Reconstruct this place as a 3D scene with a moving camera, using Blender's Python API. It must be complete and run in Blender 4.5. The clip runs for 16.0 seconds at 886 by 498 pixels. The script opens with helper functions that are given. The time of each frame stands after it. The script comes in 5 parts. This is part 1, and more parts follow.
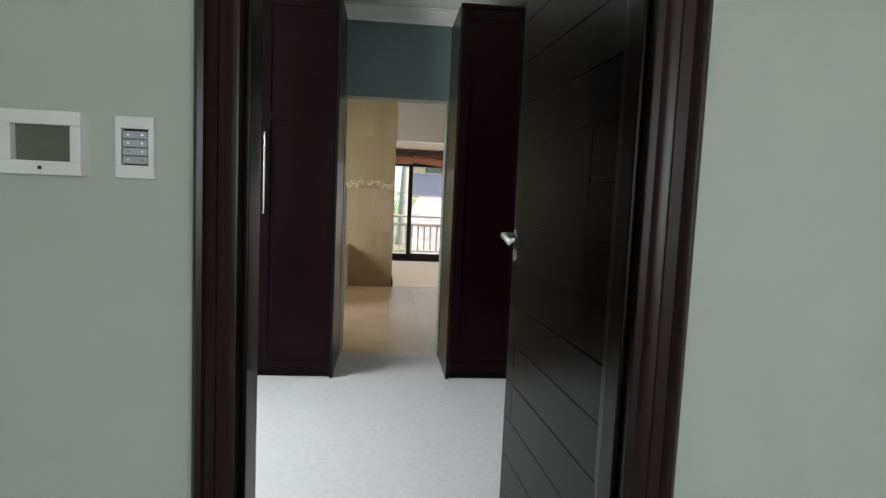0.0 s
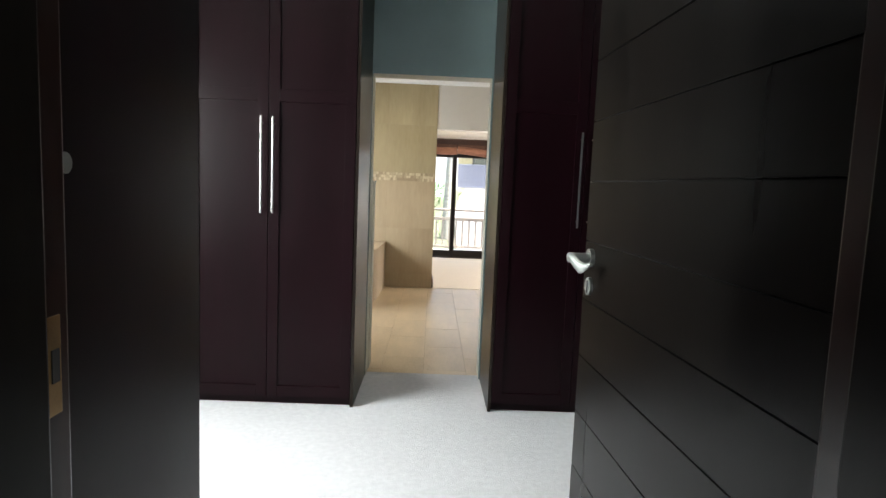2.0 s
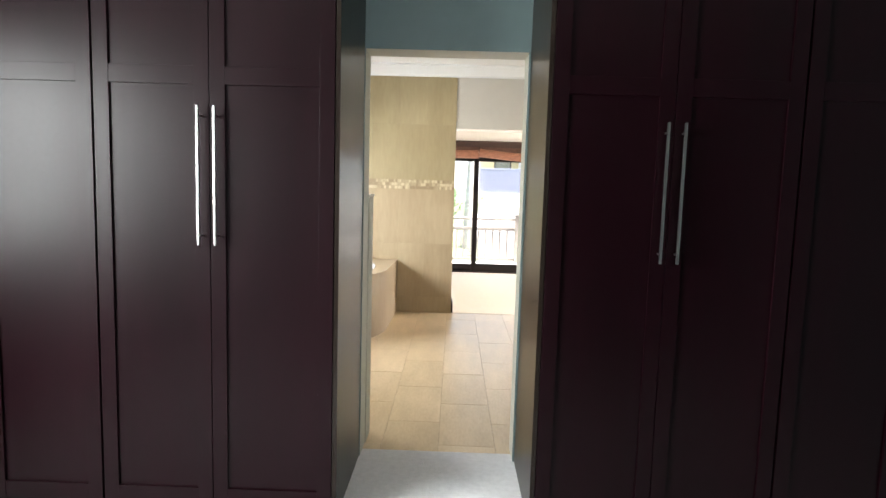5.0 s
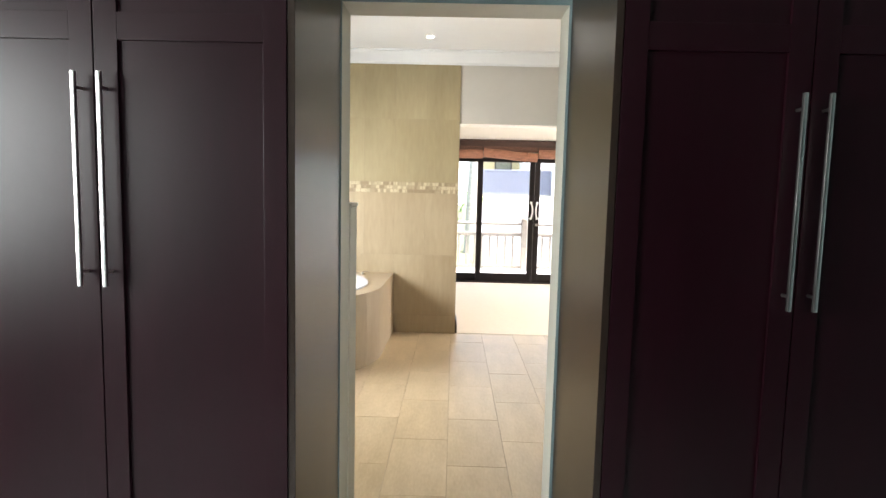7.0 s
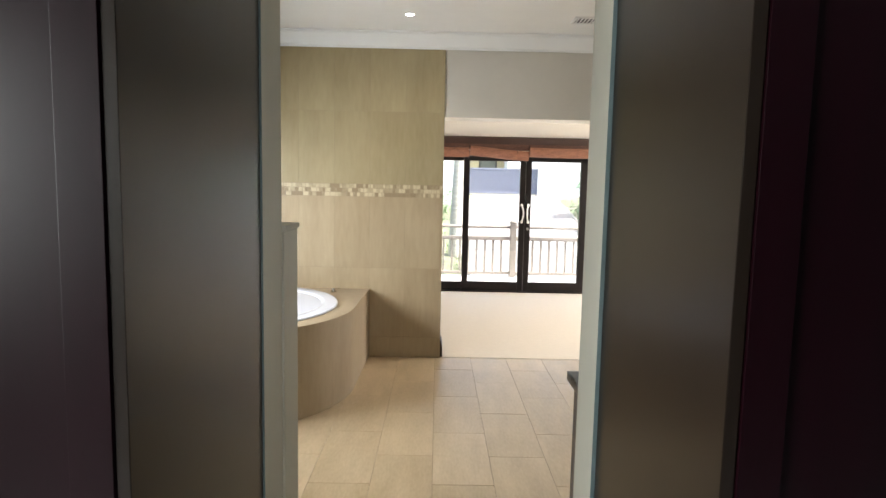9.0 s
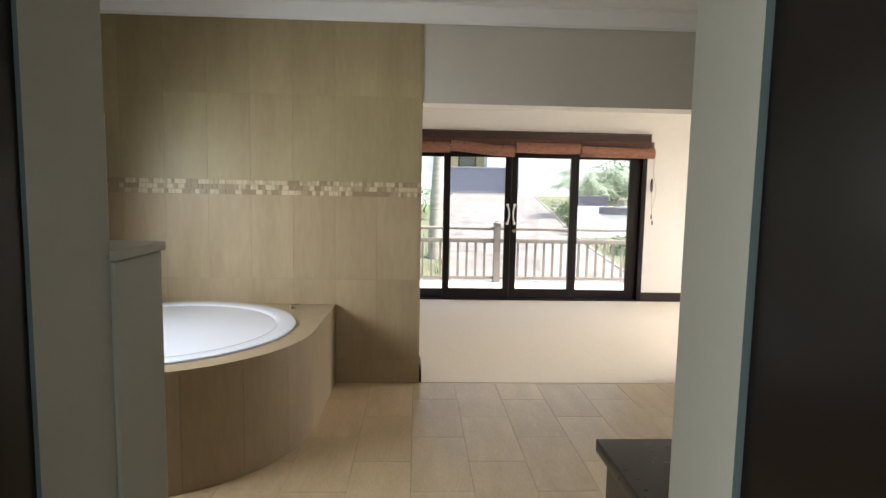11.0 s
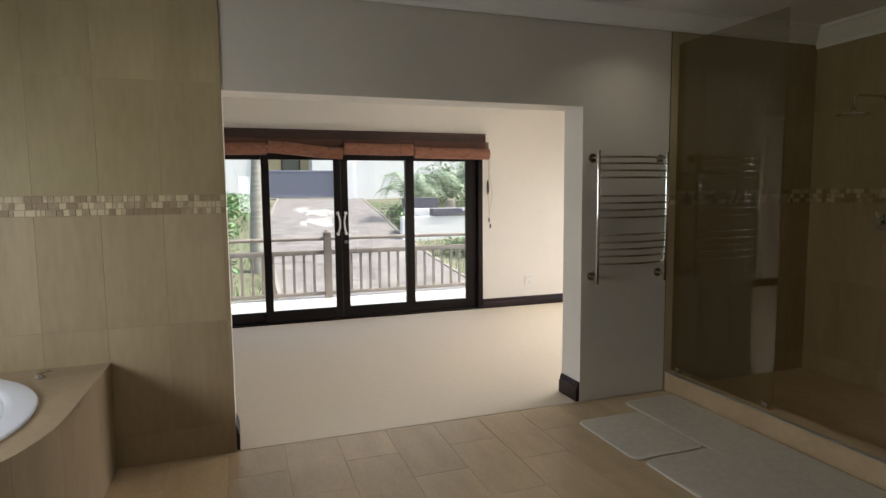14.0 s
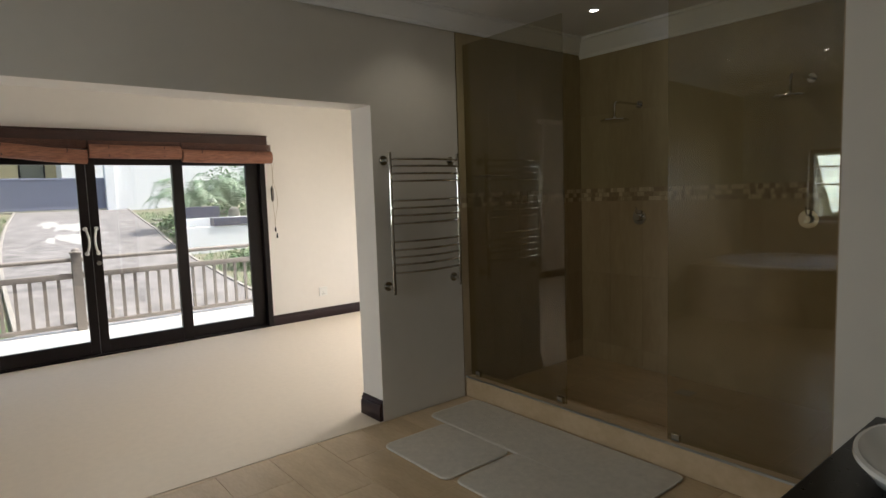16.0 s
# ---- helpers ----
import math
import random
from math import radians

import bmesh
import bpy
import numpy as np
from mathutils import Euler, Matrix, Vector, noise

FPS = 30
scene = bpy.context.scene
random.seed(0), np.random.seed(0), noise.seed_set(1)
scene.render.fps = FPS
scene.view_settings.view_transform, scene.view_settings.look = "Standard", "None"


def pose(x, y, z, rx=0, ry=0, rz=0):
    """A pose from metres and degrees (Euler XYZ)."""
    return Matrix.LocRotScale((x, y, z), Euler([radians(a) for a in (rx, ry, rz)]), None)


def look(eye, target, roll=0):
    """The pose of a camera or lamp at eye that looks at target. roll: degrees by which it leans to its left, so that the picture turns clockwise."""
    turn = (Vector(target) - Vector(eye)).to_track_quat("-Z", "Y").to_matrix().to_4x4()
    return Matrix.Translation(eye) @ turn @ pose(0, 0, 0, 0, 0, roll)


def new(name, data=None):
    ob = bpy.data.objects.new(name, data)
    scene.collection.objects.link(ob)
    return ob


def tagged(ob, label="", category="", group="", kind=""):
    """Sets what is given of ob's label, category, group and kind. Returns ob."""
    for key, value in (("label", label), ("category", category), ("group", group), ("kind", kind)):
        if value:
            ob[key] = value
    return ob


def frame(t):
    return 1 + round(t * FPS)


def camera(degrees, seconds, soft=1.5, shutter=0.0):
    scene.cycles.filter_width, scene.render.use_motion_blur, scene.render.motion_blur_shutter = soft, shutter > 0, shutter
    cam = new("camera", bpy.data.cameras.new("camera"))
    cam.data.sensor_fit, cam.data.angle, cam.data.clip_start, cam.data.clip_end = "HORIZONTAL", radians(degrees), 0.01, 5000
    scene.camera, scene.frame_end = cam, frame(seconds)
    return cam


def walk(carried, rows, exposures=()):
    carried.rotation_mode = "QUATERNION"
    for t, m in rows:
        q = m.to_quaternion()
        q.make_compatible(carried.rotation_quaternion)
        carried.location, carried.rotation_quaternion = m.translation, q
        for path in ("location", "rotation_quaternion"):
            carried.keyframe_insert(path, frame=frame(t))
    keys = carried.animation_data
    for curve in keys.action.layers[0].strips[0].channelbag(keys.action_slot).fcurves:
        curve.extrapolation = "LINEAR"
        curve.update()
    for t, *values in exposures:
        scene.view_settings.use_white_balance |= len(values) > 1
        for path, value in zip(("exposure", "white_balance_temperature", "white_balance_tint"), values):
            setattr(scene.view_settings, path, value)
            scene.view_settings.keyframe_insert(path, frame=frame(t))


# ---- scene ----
cam = camera(74.0, 16.0)
PATH = [
    (0, (0.208, 1.213, 1.355), (0.406, 3.195, 1.18), 2.5),
    (0.5, (0.254, 1.409, 1.359), (0.415, 3.393, 1.169), 2.5),
    (1, (0.296, 1.595, 1.370), (0.415, 3.581, 1.170), 2.35),
    (1.5, (0.314, 1.755, 1.372), (0.388, 3.738, 1.163), 2.3),
    (2, (0.305, 1.947, 1.383), (0.345, 3.935, 1.173), 2.35),
    (2.5, (0.285, 2.130, 1.392), (0.301, 4.122, 1.183), 2.3),
    (3, (0.284, 2.300, 1.396), (0.288, 4.289, 1.188), 2.2),
    (3.5, (0.307, 2.483, 1.410), (0.299, 4.472, 1.204), 2.1),
    (4, (0.335, 2.666, 1.420), (0.314, 4.655, 1.216), 2.0),
    (6.5, (0.304, 3.689, 1.463), (0.263, 5.679, 1.268), 1.5),
    (7, (0.283, 3.900, 1.462), (0.250, 5.890, 1.268), 1.35),
    (7.5, (0.252, 4.120, 1.462), (0.225, 6.111, 1.271), 1.25),
    (8, (0.260, 4.295, 1.472), (0.242, 6.286, 1.279), 1.3),
    (8.5, (0.272, 4.483, 1.496), (0.274, 6.473, 1.300), 1.3),
    (9, (0.282, 4.682, 1.512), (0.302, 6.672, 1.313), 1.2),
    (11.5, (0.298, 5.586, 1.500), (0.408, 7.573, 1.301), 1.0),
    (12, (0.320, 5.726, 1.507), (0.461, 7.711, 1.309), 0.85),
    (12.5, (0.325, 5.862, 1.516), (0.555, 7.851, 1.319), 0.55),
    (13, (0.338, 6.005, 1.526), (0.707, 7.961, 1.334), 0.2),
    (13.5, (0.355, 6.122, 1.536), (0.873, 8.045, 1.346), -0.2),
    (14, (0.393, 6.241, 1.546), (1.044, 8.122, 1.357), -0.55),
    (14.5, (0.453, 6.343, 1.557), (1.244, 8.170, 1.369), -0.95),
    (15, (0.514, 6.419, 1.560), (1.449, 8.176, 1.371), -1.35),
    (15.5, (0.561, 6.491, 1.554), (1.648, 8.160, 1.366), -1.65),
    (16, (0.587, 6.571, 1.553), (1.842, 8.117, 1.365), -1.9),
]
EXPOSURES = [(0, 1.75), (2, 2.5), (3.5, 2.9), (5, 3.05), (7, 3.0), (9, 2.43), (11.5, 1.56), (13.5, 1.14), (16, 1.12)]
walk(cam, [(t, look(eye, target, roll)) for t, eye, target, roll in PATH], EXPOSURES)

# ---- world and lights ----
SUN_EL, SUN_AZ = radians(60), radians(104)
world = bpy.data.worlds.new("sky")
world.use_nodes = True
scene.world = world
wn = world.node_tree
sky = wn.nodes.new("ShaderNodeTexSky")
sky.sky_type = "NISHITA"
sky.sun_disc = False
sky.sun_elevation, sky.sun_rotation = SUN_EL, SUN_AZ
sky.dust_density, sky.air_density = 4.0, 1.2
sky.ozone_density = 0.6
wn.links.new(sky.outputs["Color"], wn.nodes["Background"].inputs["Color"])
wn.nodes["Background"].inputs["Strength"].default_value = 0.15
sun_data = bpy.data.lights.new("sun", "SUN")
sun_data.energy, sun_data.angle, sun_data.color = 4.0, radians(5), (1.0, 0.96, 0.91)
sun = new("sun", sun_data)
sun.matrix_basis = look((0, 0, 60), (0 - 20 * math.sin(SUN_AZ), 0 - 20 * math.cos(SUN_AZ), 60 - 20 * math.tan(SUN_EL)))


def window_light(name, at, target, w, h, watts, color, spread=180):
    """An area lamp in a window's opening: daylight, or fill by an added window."""
    data = bpy.data.lights.new(name, "AREA")
    data.shape, data.size, data.size_y, data.energy, data.color = "RECTANGLE", w, h, watts, color
    data.spread = radians(spread)
    ob = new(name, data)
    ob.matrix_basis = look(at, target)
    return ob


window_light("daylight_hall", (1.50, -2.30, 1.60), (0.6, 2.4, 1.30), 2.2, 1.4, 21, (0.94, 0.975, 1.0))
window_light("daylight_dressing", (-2.46, 3.875, 1.60), (-0.6, 3.875, 1.0), 1.65, 1.15, 43, (0.93, 0.98, 0.965), 165)
window_light("daylight_bath", (-2.11, 8.20, 1.51), (-0.6, 8.7, 0.8), 1.7, 0.8, 14.5, (0.90, 0.95, 1.0), 140)
# Fill lamp that brightens the bedroom, in an added window out of view.
window_light("fill_bedroom", (6.30, 11.85, 1.40), (2.6, 10.9, 0.2), 2.3, 1.8, 32, (1.0, 0.965, 0.94), 110)


def spot(name, x, y, z, watts):
    data = bpy.data.lights.new(name, "SPOT")
    data.energy, data.spot_size, data.spot_blend, data.shadow_soft_size = watts, radians(125), 0.8, 0.03
    data.color = (1.0, 0.93, 0.82)
    ob = new(name, data)
    ob.matrix_basis = look((x, y, z), (x, y + 0.001, 0))
    return ob


# ---- materials ----
def mat(name, color, rough=0.5, metal=0.0, vary=0.12, scale=6.0, bump=0.0, bump_scale=60.0, coat=0.0, stretch=(1, 1, 1), tint=None, spec=0.5, piece=0.0, rough_vary=0.08):
    """A painted, wooden, stone or metal surface: colour varied at two scales, gloss varied, fine relief."""
    m = bpy.data.materials.new(name)
    m.use_nodes = True
    nt = m.node_tree
    n, l = nt.nodes, nt.links
    b = n["Principled BSDF"]
    b.inputs["Metallic"].default_value = metal
    b.inputs["Specular IOR Level"].default_value = spec
    b.inputs["Coat Weight"].default_value = coat
    b.inputs["Coat Roughness"].default_value = 0.12
    tc = n.new("ShaderNodeTexCoord")
    mp = n.new("ShaderNodeMapping")
    mp.inputs["Scale"].default_value = stretch
    l.new(tc.outputs["Object"], mp.inputs["Vector"])
    vec = mp.outputs["Vector"]
    if piece:
        info = n.new("ShaderNodeObjectInfo")
        off = n.new("ShaderNodeVectorMath")
        off.operation = "MULTIPLY_ADD"
        l.new(info.outputs["Random"], off.inputs[0])
        off.inputs[1].default_value = (37.0, 19.0, 53.0)
        l.new(vec, off.inputs[2])
        vec = off.outputs["Vector"]
    big = n.new("ShaderNodeTexNoise")
    big.inputs["Scale"].default_value = scale
    big.inputs["Detail"].default_value = 6
    small = n.new("ShaderNodeTexNoise")
    small.inputs["Scale"].default_value = scale * 9
    small.inputs["Detail"].default_value = 4
    l.new(vec, big.inputs["Vector"])
    l.new(vec, small.inputs["Vector"])
    mixn = n.new("ShaderNodeMix")
    mixn.data_type = "FLOAT"
    mixn.inputs[0].default_value = 0.35
    l.new(big.outputs["Fac"], mixn.inputs[2])
    l.new(small.outputs["Fac"], mixn.inputs[3])
    fac = mixn.outputs[0]
    if piece:
        add = n.new("ShaderNodeMath")
        add.operation = "MULTIPLY_ADD"
        l.new(info.outputs["Random"], add.inputs[0])
        add.inputs[1].default_value = piece
        sub = n.new("ShaderNodeMath")
        sub.operation = "SUBTRACT"
        l.new(fac, sub.inputs[0])
        sub.inputs[1].default_value = piece / 2
        l.new(sub.outputs[0], add.inputs[2])
        fac = add.outputs[0]
    ramp = n.new("ShaderNodeValToRGB")
    lo = [c * (1 - vary) for c in color]
    hi = [min(1, c * (1 + vary)) for c in (tint or color)]
    ramp.color_ramp.elements[0].position, ramp.color_ramp.elements[0].color = 0.3, (*lo, 1)
    ramp.color_ramp.elements[1].position, ramp.color_ramp.elements[1].color = 0.7, (*hi, 1)
    l.new(fac, ramp.inputs["Fac"])
    l.new(ramp.outputs["Color"], b.inputs["Base Color"])
    rr = n.new("ShaderNodeMapRange")
    rr.inputs["To Min"].default_value = max(0.02, rough - rough_vary)
    rr.inputs["To Max"].default_value = min(1, rough + rough_vary)
    l.new(big.outputs["Fac"], rr.inputs["Value"])
    l.new(rr.outputs["Result"], b.inputs["Roughness"])
    if bump:
        tex = n.new("ShaderNodeTexNoise")
        tex.inputs["Scale"].default_value = bump_scale
        tex.inputs["Detail"].default_value = 5
        l.new(vec, tex.inputs["Vector"])
        bp = n.new("ShaderNodeBump")
        bp.inputs["Strength"].default_value = bump
        bp.inputs["Distance"].default_value = 0.01
        l.new(tex.outputs["Fac"], bp.inputs["Height"])
        l.new(bp.outputs["Normal"], b.inputs["Normal"])
    return m


def glass(name, color=(1, 1, 1), rough=0.0, base=0.06):
    """A thin pane: clear, with a mirror gloss that grows at a slant."""
    m = bpy.data.materials.new(name)
    m.use_nodes = True
    n, l = m.node_tree.nodes, m.node_tree.links
    n.remove(n["Principled BSDF"])
    tr = n.new("ShaderNodeBsdfTransparent")
    tr.inputs["Color"].default_value = (*color, 1)
    gl = n.new("ShaderNodeBsdfGlossy")
    gl.inputs["Roughness"].default_value = rough
    lw = n.new("ShaderNodeLayerWeight")
    lw.inputs["Blend"].default_value = 0.5
    pw = n.new("ShaderNodeMath")
    pw.operation, pw.inputs[1].default_value = "POWER", 5.0
    l.new(lw.outputs["Facing"], pw.inputs[0])
    fr = n.new("ShaderNodeMath")
    fr.operation, fr.inputs[1].default_value, fr.inputs[2].default_value = "MULTIPLY_ADD", 0.9, base
    l.new(pw.outputs[0], fr.inputs[0])
    mx = n.new("ShaderNodeMixShader")
    l.new(fr.outputs[0], mx.inputs[0])
    l.new(tr.outputs[0], mx.inputs[1])
    l.new(gl.outputs[0], mx.inputs[2])
    l.new(mx.outputs[0], n["Material Output"].inputs["Surface"])
    return m


def glow(name, color, strength):
    m = bpy.data.materials.new(name)
    m.use_nodes = True
    b = m.node_tree.nodes["Principled BSDF"]
    b.inputs["Base Color"].default_value = (*color, 1)
    b.inputs["Emission Color"].default_value = (*color, 1)
    b.inputs["Emission Strength"].default_value = strength
    return m


SAGE = mat("sage_wall_paint", (0.45, 0.49, 0.44), 0.6, vary=0.04, scale=1.5, bump=0.06, bump_scale=140)
TEAL = mat("blue_grey_wall_paint", (0.135, 0.185, 0.19), 0.6, vary=0.05, scale=1.5, bump=0.06, bump_scale=140)
CREAM = mat("cream_wall_paint", (0.79, 0.755, 0.705), 0.6, vary=0.03, scale=1.2, bump=0.06, bump_scale=140)
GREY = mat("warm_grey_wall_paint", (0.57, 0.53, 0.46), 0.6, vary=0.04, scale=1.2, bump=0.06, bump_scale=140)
WHITE = mat("white_ceiling_paint", (0.80, 0.79, 0.76), 0.65, vary=0.03, scale=1.0, bump=0.04, bump_scale=120)
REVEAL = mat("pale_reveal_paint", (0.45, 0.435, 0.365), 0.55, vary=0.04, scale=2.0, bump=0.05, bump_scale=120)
CARPET = mat("white_carpet", (0.66, 0.65, 0.66), 0.95, vary=0.10, scale=30, bump=0.8, bump_scale=260, spec=0.1)
CARPET_B = mat("cream_carpet", (0.70, 0.61, 0.495), 0.95, vary=0.035, scale=20, bump=0.3, bump_scale=240, spec=0.1)
DARKWOOD = mat("dark_mahogany", (0.0044, 0.0007, 0.0016), 0.35, vary=0.18, scale=1.4, stretch=(3, 3, 0.4), tint=(0.0058, 0.0008, 0.0019), spec=0.115, rough_vary=0.05)
DOORWOOD = mat("dark_stained_door", (0.0022, 0.0017, 0.0014), 0.30, vary=0.4, scale=1.6, stretch=(5, 5, 0.4), tint=(0.0040, 0.0028, 0.0022), spec=0.11, rough_vary=0.07)
TRIMWOOD = mat("dark_red_trim", (0.012, 0.0050, 0.0042), 0.28, vary=0.3, scale=1.6, stretch=(5, 5, 0.4), tint=(0.018, 0.0072, 0.0058), spec=0.28, rough_vary=0.05)
GROOVE = mat("black_groove", (0.003, 0.002, 0.002), 0.8, vary=0.2, spec=0.2)
PANELWOOD = mat("brown_panel", (0.0100, 0.0064, 0.0046), 0.30, vary=0.10, scale=1.2, stretch=(2, 2, 0.4), spec=0.18, rough_vary=0.03)
SKIRT = mat("dark_skirting", (0.020, 0.008, 0.008), 0.4, vary=0.3, scale=6, bump=0.04, spec=0.3)
FRAMEWOOD = mat("black_brown_frame", (0.009, 0.0055, 0.0055), 0.4, vary=0.35, scale=5, bump=0.05, stretch=(8, 8, 1), spec=0.25)
STEEL = mat("brushed_steel", (0.42, 0.41, 0.39), 0.30, metal=1.0, vary=0.02, scale=10, rough_vary=0.02)
SATIN = mat("satin_nickel", (0.44, 0.46, 0.44), 0.36, metal=1.0, vary=0.05, scale=30)
CHROME = mat("chrome", (0.66, 0.64, 0.60), 0.07, metal=1.0, vary=0.03, scale=20, rough_vary=0.02)
BRASS = mat("brass", (0.35, 0.22, 0.10), 0.35, metal=1.0, vary=0.15, scale=30)
TILE_F = mat("beige_floor_tile", (0.475, 0.348, 0.200), 0.38, vary=0.10, scale=3, bump=0.05, bump_scale=50, stretch=(3.0, 0.8, 1), piece=0.16, tint=(0.54, 0.412, 0.262))
TILE_W = mat("beige_wall_tile", (0.350, 0.258, 0.150), 0.42, vary=0.10, scale=1.3, bump=0.015, bump_scale=50, stretch=(3.0, 0.6, 3.0), piece=0.10, tint=(0.385, 0.298, 0.185), spec=0.35)
TILE_U = mat("yellow_beige_wall_tile", (0.318, 0.248, 0.132), 0.42, vary=0.10, scale=1.3, bump=0.015, bump_scale=50, stretch=(3.0, 0.6, 3.0), piece=0.10, tint=(0.352, 0.285, 0.162), spec=0.35)
TILE_A = mat("beige_apron_tile", (0.325, 0.243, 0.152), 0.46, vary=0.10, scale=1.3, bump=0.015, bump_scale=50, stretch=(3.0, 3.0, 0.6), tint=(0.36, 0.281, 0.186), spec=0.35)
GROUT = mat("tile_grout", (0.31, 0.235, 0.145), 0.85, vary=0.12, scale=20, bump=0.1)
MOSAIC = mat("stone_mosaic", (0.31, 0.225, 0.125), 0.4, vary=0.16, scale=14, bump=0.12, bump_scale=90, piece=0.8, tint=(0.46, 0.375, 0.235))
TUBWHITE = mat("white_acrylic", (0.78, 0.83, 0.94), 0.12, vary=0.02, scale=2, coat=0.5)
CERAMIC = mat("white_ceramic", (0.80, 0.80, 0.78), 0.08, vary=0.02, scale=3, coat=0.6)
COUNTER = mat("black_counter", (0.012, 0.011, 0.010), 0.3, vary=0.3, scale=40)
VANWOOD = mat("dark_vanity_wood", (0.035, 0.028, 0.022), 0.4, vary=0.3, scale=4, stretch=(8, 8, 1))
PLASTIC = mat("white_plastic", (0.78, 0.78, 0.75), 0.35, vary=0.02, scale=6)
SCREEN = mat("grey_screen", (0.13, 0.135, 0.11), 0.15, vary=0.08, scale=8)
KEYGREY = mat("grey_keypad", (0.40, 0.42, 0.43), 0.3, vary=0.08, scale=20)
BLACK = mat("black_plastic", (0.01, 0.01, 0.01), 0.4, vary=0.2)
LED = glow("led_blue", (0.7, 0.85, 1.0), 0.5)
LAMP = glow("downlight_glass", (1.0, 0.96, 0.88), 9.0)
MATGREY = mat("grey_bath_mat", (0.60, 0.55, 0.465), 0.95, vary=0.10, scale=30, bump=0.8, bump_scale=200, spec=0.1)
PIPING = mat("mat_edge", (0.66, 0.62, 0.54), 0.9, vary=0.1, scale=30, bump=0.4, bump_scale=200)
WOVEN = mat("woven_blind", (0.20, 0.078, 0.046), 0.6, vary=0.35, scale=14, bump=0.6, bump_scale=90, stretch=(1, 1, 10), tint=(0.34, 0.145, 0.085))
# Darker copy of the weave: the shade above the roll is in its colour.
WOVEN_SHADE = mat("woven_blind_shade", (0.085, 0.032, 0.020), 0.6, vary=0.35, scale=14, bump=0.6, bump_scale=90, stretch=(1, 1, 10), tint=(0.13, 0.055, 0.033))
PELMET = mat("pelmet_wood", (0.045, 0.018, 0.012), 0.45, vary=0.4, scale=5, stretch=(1, 8, 8))
CORD = mat("blind_cord", (0.45, 0.38, 0.28), 0.8, vary=0.1)
PANE = glass("window_pane", (0.97, 0.98, 0.98))
SHOWERGLASS = glass("shower_glass", (0.82, 0.80, 0.71), base=0.08)
FROST = glass("bath_window_pane", (0.93, 0.98, 0.92))
DECK = mat("pale_deck_tile", (0.55, 0.53, 0.50), 0.7, vary=0.08, scale=4, bump=0.1)
RAILWOOD = mat("weathered_rail", (0.24, 0.21, 0.185), 0.7, vary=0.22, scale=8, bump=0.15, stretch=(3, 3, 3))
ASPHALT = mat("driveway", (0.115, 0.105, 0.098), 0.9, vary=0.32, scale=2.6, bump=0.8, bump_scale=22, tint=(0.205, 0.19, 0.18))
KERB = mat("concrete_kerb", (0.26, 0.24, 0.21), 0.9, vary=0.2, scale=5, bump=0.2)
EARTH = mat("grassy_ground", (0.07, 0.09, 0.04), 0.95, vary=0.5, scale=2.0, bump=0.6, bump_scale=30, tint=(0.15, 0.14, 0.09))
LEAF = mat("green_leaves", (0.06, 0.15, 0.05), 0.5, vary=0.4, scale=2.5, tint=(0.16, 0.29, 0.11))
LEAF_B = mat("blue_green_fronds", (0.08, 0.14, 0.08), 0.5, vary=0.4, scale=2.5, tint=(0.17, 0.25, 0.14))
LEAF_R = mat("orange_leaves", (0.30, 0.12, 0.06), 0.6, vary=0.4, scale=3, tint=(0.40, 0.20, 0.10))
BARK = mat("palm_bark", (0.38, 0.36, 0.31), 0.9, vary=0.3, scale=4, bump=0.6, bump_scale=20, stretch=(1, 1, 6))
YARDWHITE = mat("white_garden_wall", (0.78, 0.78, 0.78), 0.8, vary=0.06, scale=1.5, bump=0.1)
NAVY = mat("navy_cap_stone", (0.045, 0.05, 0.085), 0.6, vary=0.2, scale=4)
GATE = mat("slate_gate_paint", (0.19, 0.20, 0.26), 0.5, vary=0.12, scale=4)
PATCH = mat("pale_sun_patch", (0.32, 0.31, 0.29), 0.9, vary=0.2, scale=4, bump=0.2)
ROOF = mat("grey_roof", (0.14, 0.14, 0.15), 0.7, vary=0.2, scale=4)
OCHRE = mat("ochre_plaster", (0.45, 0.38, 0.22), 0.8, vary=0.1, scale=2)


# ---- mesh helpers ----
def box(bm, x0, x1, y0, y1, z0, z1, bev=0.0, m=None):
    """A box, its edges rounded by bev, added to bm."""
    r = bmesh.ops.create_cube(bm, size=1)
    vs = r["verts"]
    for v in vs:
        v.co = Vector((x0 + (v.co.x + 0.5) * (x1 - x0), y0 + (v.co.y + 0.5) * (y1 - y0), z0 + (v.co.z + 0.5) * (z1 - z0)))
    if m is not None:
        bmesh.ops.transform(bm, matrix=m, verts=vs)
    if bev:
        es = list({e for v in vs for e in v.link_edges})
        bmesh.ops.bevel(bm, geom=es, offset=bev, segments=2, affect="EDGES", profile=0.6)
    return bm


def rod(bm, a, b, r, seg=12, r2=None):
    """A round bar from a to b."""
    a, b = Vector(a), Vector(b)
    d = b - a
    m = Matrix.Translation((a + b) / 2) @ d.to_track_quat("Z", "Y").to_matrix().to_4x4()
    bmesh.ops.create_cone(bm, cap_ends=True, segments=seg, radius1=r, radius2=r if r2 is None else r2, depth=d.length, matrix=m)
    return bm


